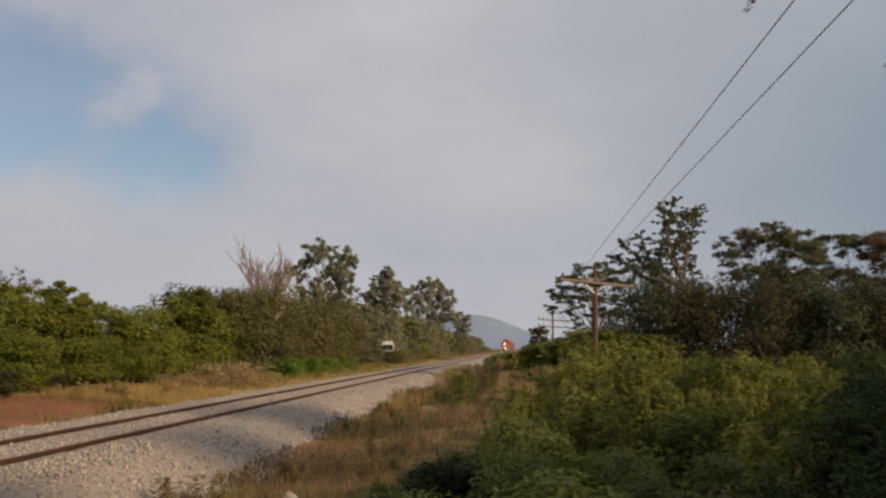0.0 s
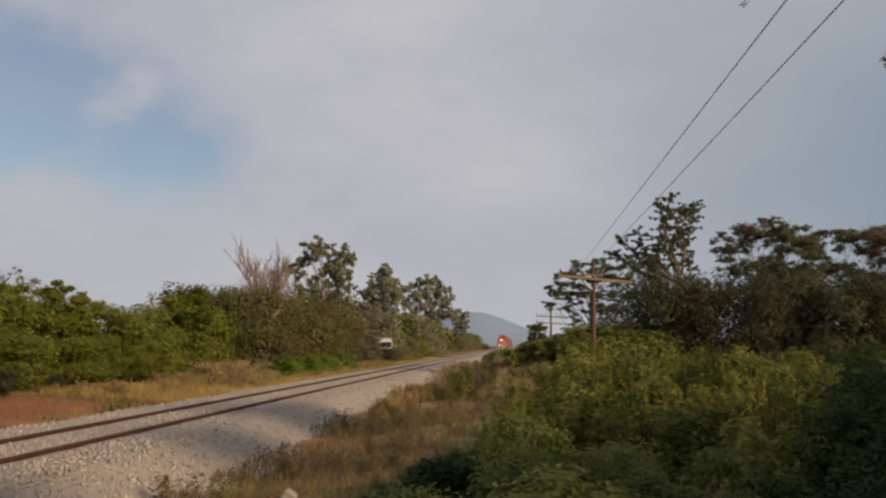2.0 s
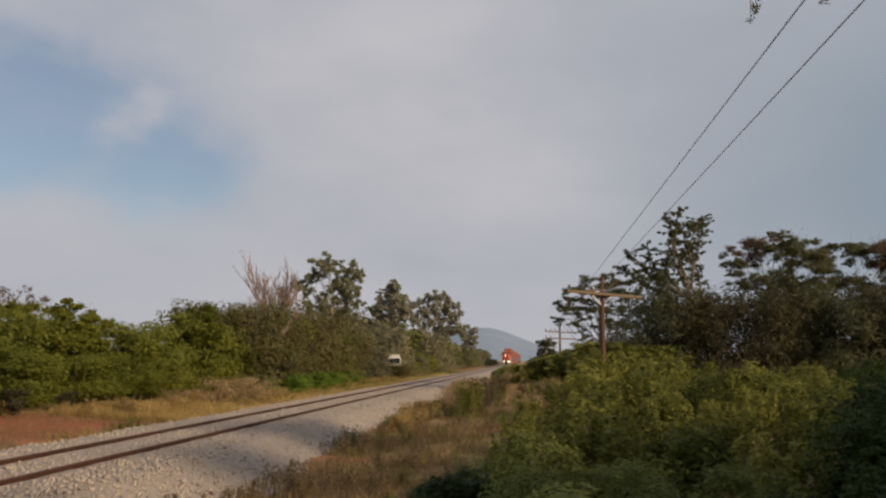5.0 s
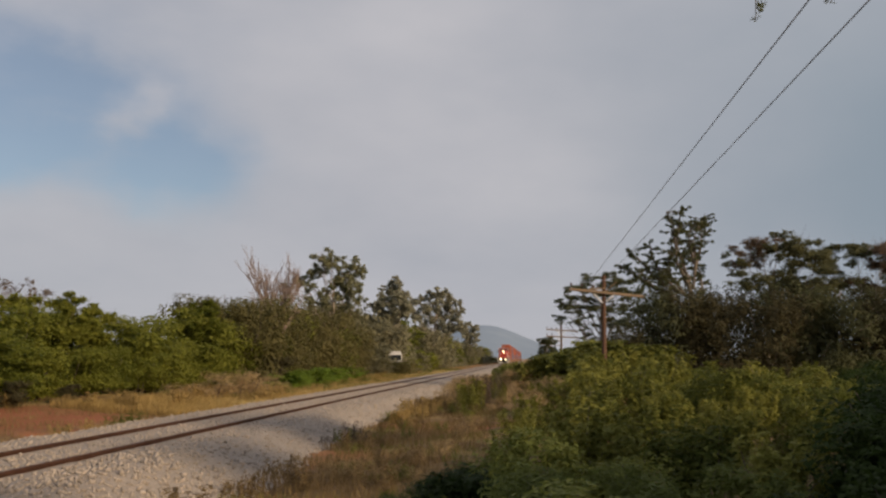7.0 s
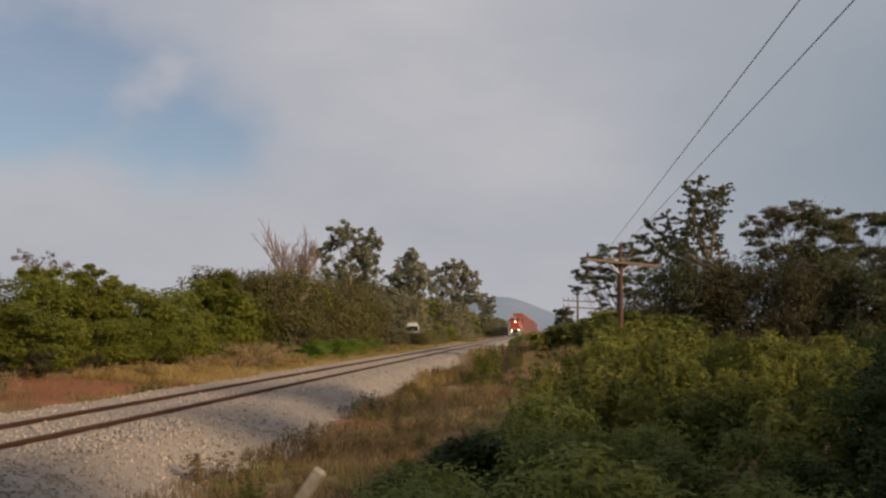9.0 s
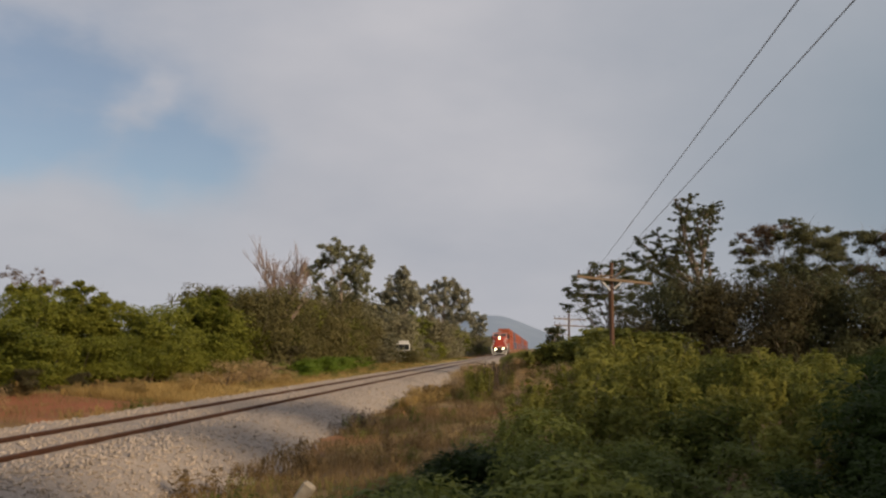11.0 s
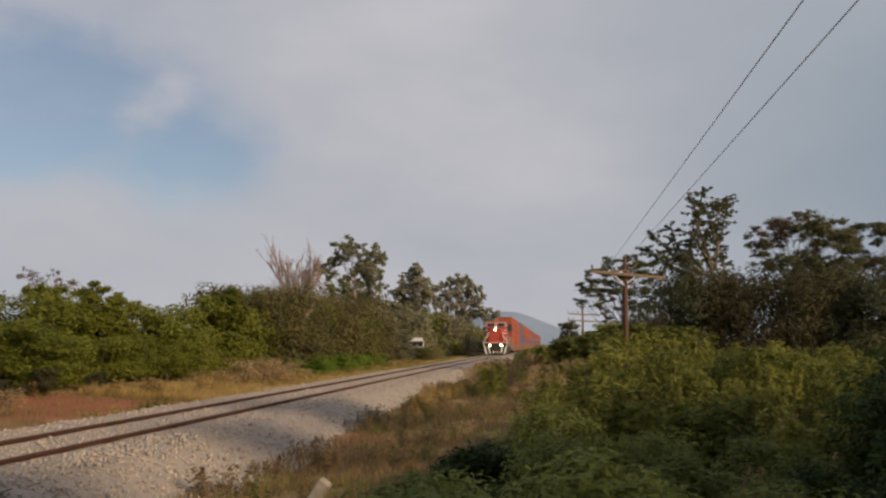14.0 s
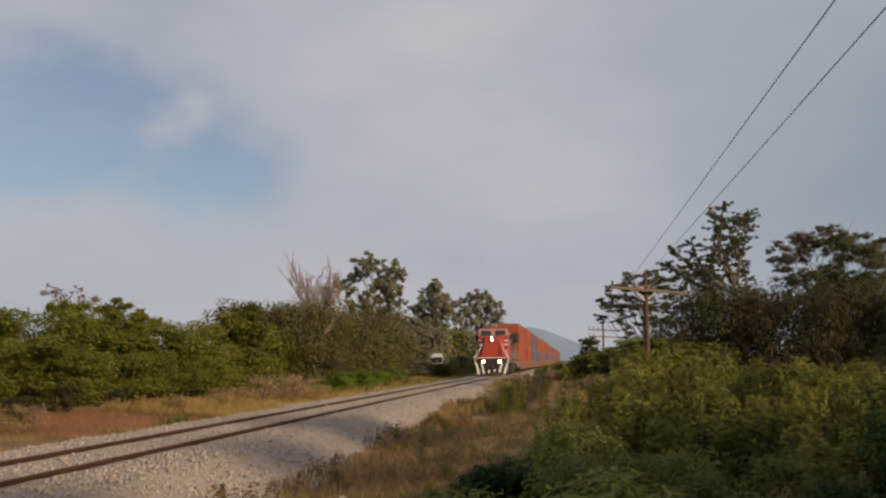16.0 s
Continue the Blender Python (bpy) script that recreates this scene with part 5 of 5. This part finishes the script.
    box(bm, -0.5, 0.5, 9.0, 10.4, 4.44, 4.72, 0.05)
    box(bm, -0.7, 0.7, 12.0, 14.0, 4.44, 4.62, 0.05)
    part("exhaust", bm, DARK, hood)
    bm = bmesh.new()
    box(bm, -1.4, 1.4, 8.4, 13.8, 0.4, 1.3, 0.14)
    part("fuel_tank", bm, DARK, t)
    bm = bmesh.new()
    box(bm, -0.12, 0.12, -0.25, 0.45, 0.72, 1.0, 0.05)
    part("coupler", bm, DARK, t)
    bogie(t, 4.0, 3, wheels=wheels)
    bogie(t, 17.8, 3, wheels=wheels)
    return t


PITCH = 19.2


def build_well_car(wheels):
    t = thing("well_car", TRACK, 0, RAIL_TOP, "reddish-tan container well car behind the locomotive", "rail car", "well cars")
    bm = bmesh.new()
    for sx in (-1, 1):
        box(bm, sx * 1.42 - 0.05, sx * 1.42 + 0.05, 1.2, 18.0, 0.32, 1.32, 0.02)
        for k in range(15):
            box(bm, sx * 1.485 - 0.025, sx * 1.485 + 0.025, 1.5 + k * 1.13, 1.6 + k * 1.13, 0.34, 1.28)
        box(bm, sx * 1.45 - 0.09, sx * 1.45 + 0.09, 1.2, 18.0, 1.28, 1.36, 0.01)
    part("side_sill", bm, CAR_TAN, t)
    bm = bmesh.new()
    box(bm, -1.36, 1.36, 1.3, 17.9, 0.26, 0.36)
    part("well_floor", bm, DARK, t)
    for y0, y1 in ((0.1, 1.35), (17.85, 19.1)):
        bm = bmesh.new()
        box(bm, -1.45, 1.45, y0, y1, 1.02, 1.36, 0.05)
        box(bm, -1.3, -1.1, y0, y1, 0.7, 1.05, 0.02)
        box(bm, 1.1, 1.3, y0, y1, 0.7, 1.05, 0.02)
        part("end_platform", bm, GREY, t)
    bogie(t, 0.95, 2, wheels=wheels)
    bogie(t, 18.25, 2, wheels=wheels)
    return t


def build_container(mat, colour):
    t = thing("container", 0, 0, 0, f"{colour} corrugated steel shipping container stacked on a well car", "container", "containers")
    L_, W_, H_ = 16.15, 1.295, 2.90
    bm = bmesh.new()
    box(bm, -W_ + 0.04, W_ - 0.04, 0.04, L_ - 0.04, 0.05, H_ - 0.02)
    for sx in (-1, 1):
        for k in range(52):
            y0 = 0.35 + k * 0.298
            box(bm, sx * (W_ - 0.03) - 0.018, sx * (W_ - 0.03) + 0.018, y0, y0 + 0.16, 0.18, H_ - 0.14)
    for k in range(8):
        x0 = -1.12 + k * 0.3
        box(bm, x0, x0 + 0.16, 0.004, 0.045, 0.18, H_ - 0.14)
    part("body", bm, mat, t)
    bm = bmesh.new()
    for sx in (-1, 1):
        for y in (0.07, L_ / 2 - 6.1, L_ / 2 + 6.1, L_ - 0.07):
            box(bm, sx * (W_ - 0.06) - 0.065, sx * (W_ - 0.06) + 0.065, y - 0.07, y + 0.07, 0.0, H_)
        for z in (0.07, H_ - 0.06):
            box(bm, sx * (W_ - 0.05) - 0.052, sx * (W_ - 0.05) + 0.052, 0.14, L_ - 0.14, z - 0.06, z + 0.06)
    for z in (0.07, H_ - 0.06):
        box(bm, -W_ + 0.1, W_ - 0.1, 0.0, 0.1, z - 0.06, z + 0.06)
    part("frame", bm, mat, t)
    bm = bmesh.new()
    for k in range(4):
        x = -0.9 + k * 0.6
        tube(bm, [(x, L_ + 0.01, 0.1), (x, L_ + 0.01, H_ - 0.1)], [0.02, 0.02], 5)
    part("door_gear", bm, STEEL, t)
    return t


UPPER = "ooboooMobobooMobooobo"
LOWER = "oobbobMbobbobMbbobobb"
CARS = 20


def build_bird():
    """A small dark bird that cuts across the left of the view in one quick turn."""
    t = thing("bird", -9.0, 11.0, 5.5, "small dark bird in fast gliding flight", "bird")
    bm = bmesh.new()
    tube(bm, [(0, -0.16, 0.0), (0, -0.11, 0.01), (0, -0.02, 0.01), (0, 0.07, 0.0), (0, 0.13, 0.0)], [0.008, 0.026, 0.034, 0.022, 0.01], 8)
    part("body", bm, CERAMIC, t)
    for sx in (-1, 1):
        bm = bmesh.new()
        tube(bm, [(sx * 0.02, -0.03, 0.015), (sx * 0.12, -0.055, 0.03), (sx * 0.22, 0.02, 0.02), (sx * 0.27, 0.09, 0.01)], [0.02, 0.016, 0.011, 0.004], 6)
        part("wing", bm, CERAMIC, t)
        bm = bmesh.new()
        tube(bm, [(sx * 0.004, 0.1, 0.0), (sx * 0.02, 0.17, 0.0), (sx * 0.045, 0.25, 0.0)], [0.012, 0.010, 0.003], 5)
        part("tail_fork", bm, CERAMIC, t)
    return t


def motions():
    """The train rolls towards the camera; its wheels turn with the way it makes."""
    wheels = []
    loco = build_locomotive(wheels)
    times = [0.5 * k for k in range(33)]
    walk(loco, [(t, pose(TRACK, train_y(t), RAIL_TOP)) for t in times])
    first = build_well_car(wheels)
    plain = build_well_car(None)
    boxes = {"o": build_container(ORANGE, "orange"), "b": build_container(BLUE, "dull blue"), "M": build_container(MAROON, "maroon")}
    for k in range(CARS):
        off = 22.2 + k * PITCH
        car = first if k == 0 else copy_thing(plain, pose(TRACK, 0, RAIL_TOP))
        walk(car, [(t, pose(TRACK, train_y(t) + off, RAIL_TOP)) for t in times[::2]])
        for row, z in ((LOWER, 0.36), (UPPER, 3.27)):
            c = copy_thing(boxes[row[k]], pose(TRACK, 0, 0))
            walk(c, [(t, pose(TRACK, train_y(t) + off + 1.5, RAIL_TOP + z)) for t in times[::2]])
    for m in (plain, *boxes.values()):
        drop(m)
    # a swoop: out of the far left, past the edge of the view at 3 s, and away behind
    walk(build_bird(), [(0, pose(-60, 30, 14, 0, 0, 90)), (2.0, pose(-30, 20, 9.5, 0, 0, 100)), (2.8, pose(-11.5, 12.9, 5.9, 0, 10, 105)),
                        (3.0, pose(-8.05, 11.6, 6.15, 0, 20, 130)), (3.2, pose(-10.2, 9.6, 5.6, 0, 10, 200)), (4.2, pose(-20, 0, 6.5, 0, 0, 230)), (8.0, pose(-60, -30, 14, 0, 0, 230)), (16, pose(-140, -90, 30, 0, 0, 230))])
    start = train_y(0)
    for w in wheels:
        p = w.location.copy()
        walk(w, [(k / FPS, pose(p.x, p.y, p.z, math.degrees((start - train_y(k / FPS)) / WHEEL_R))) for k in range(481)])


motions()
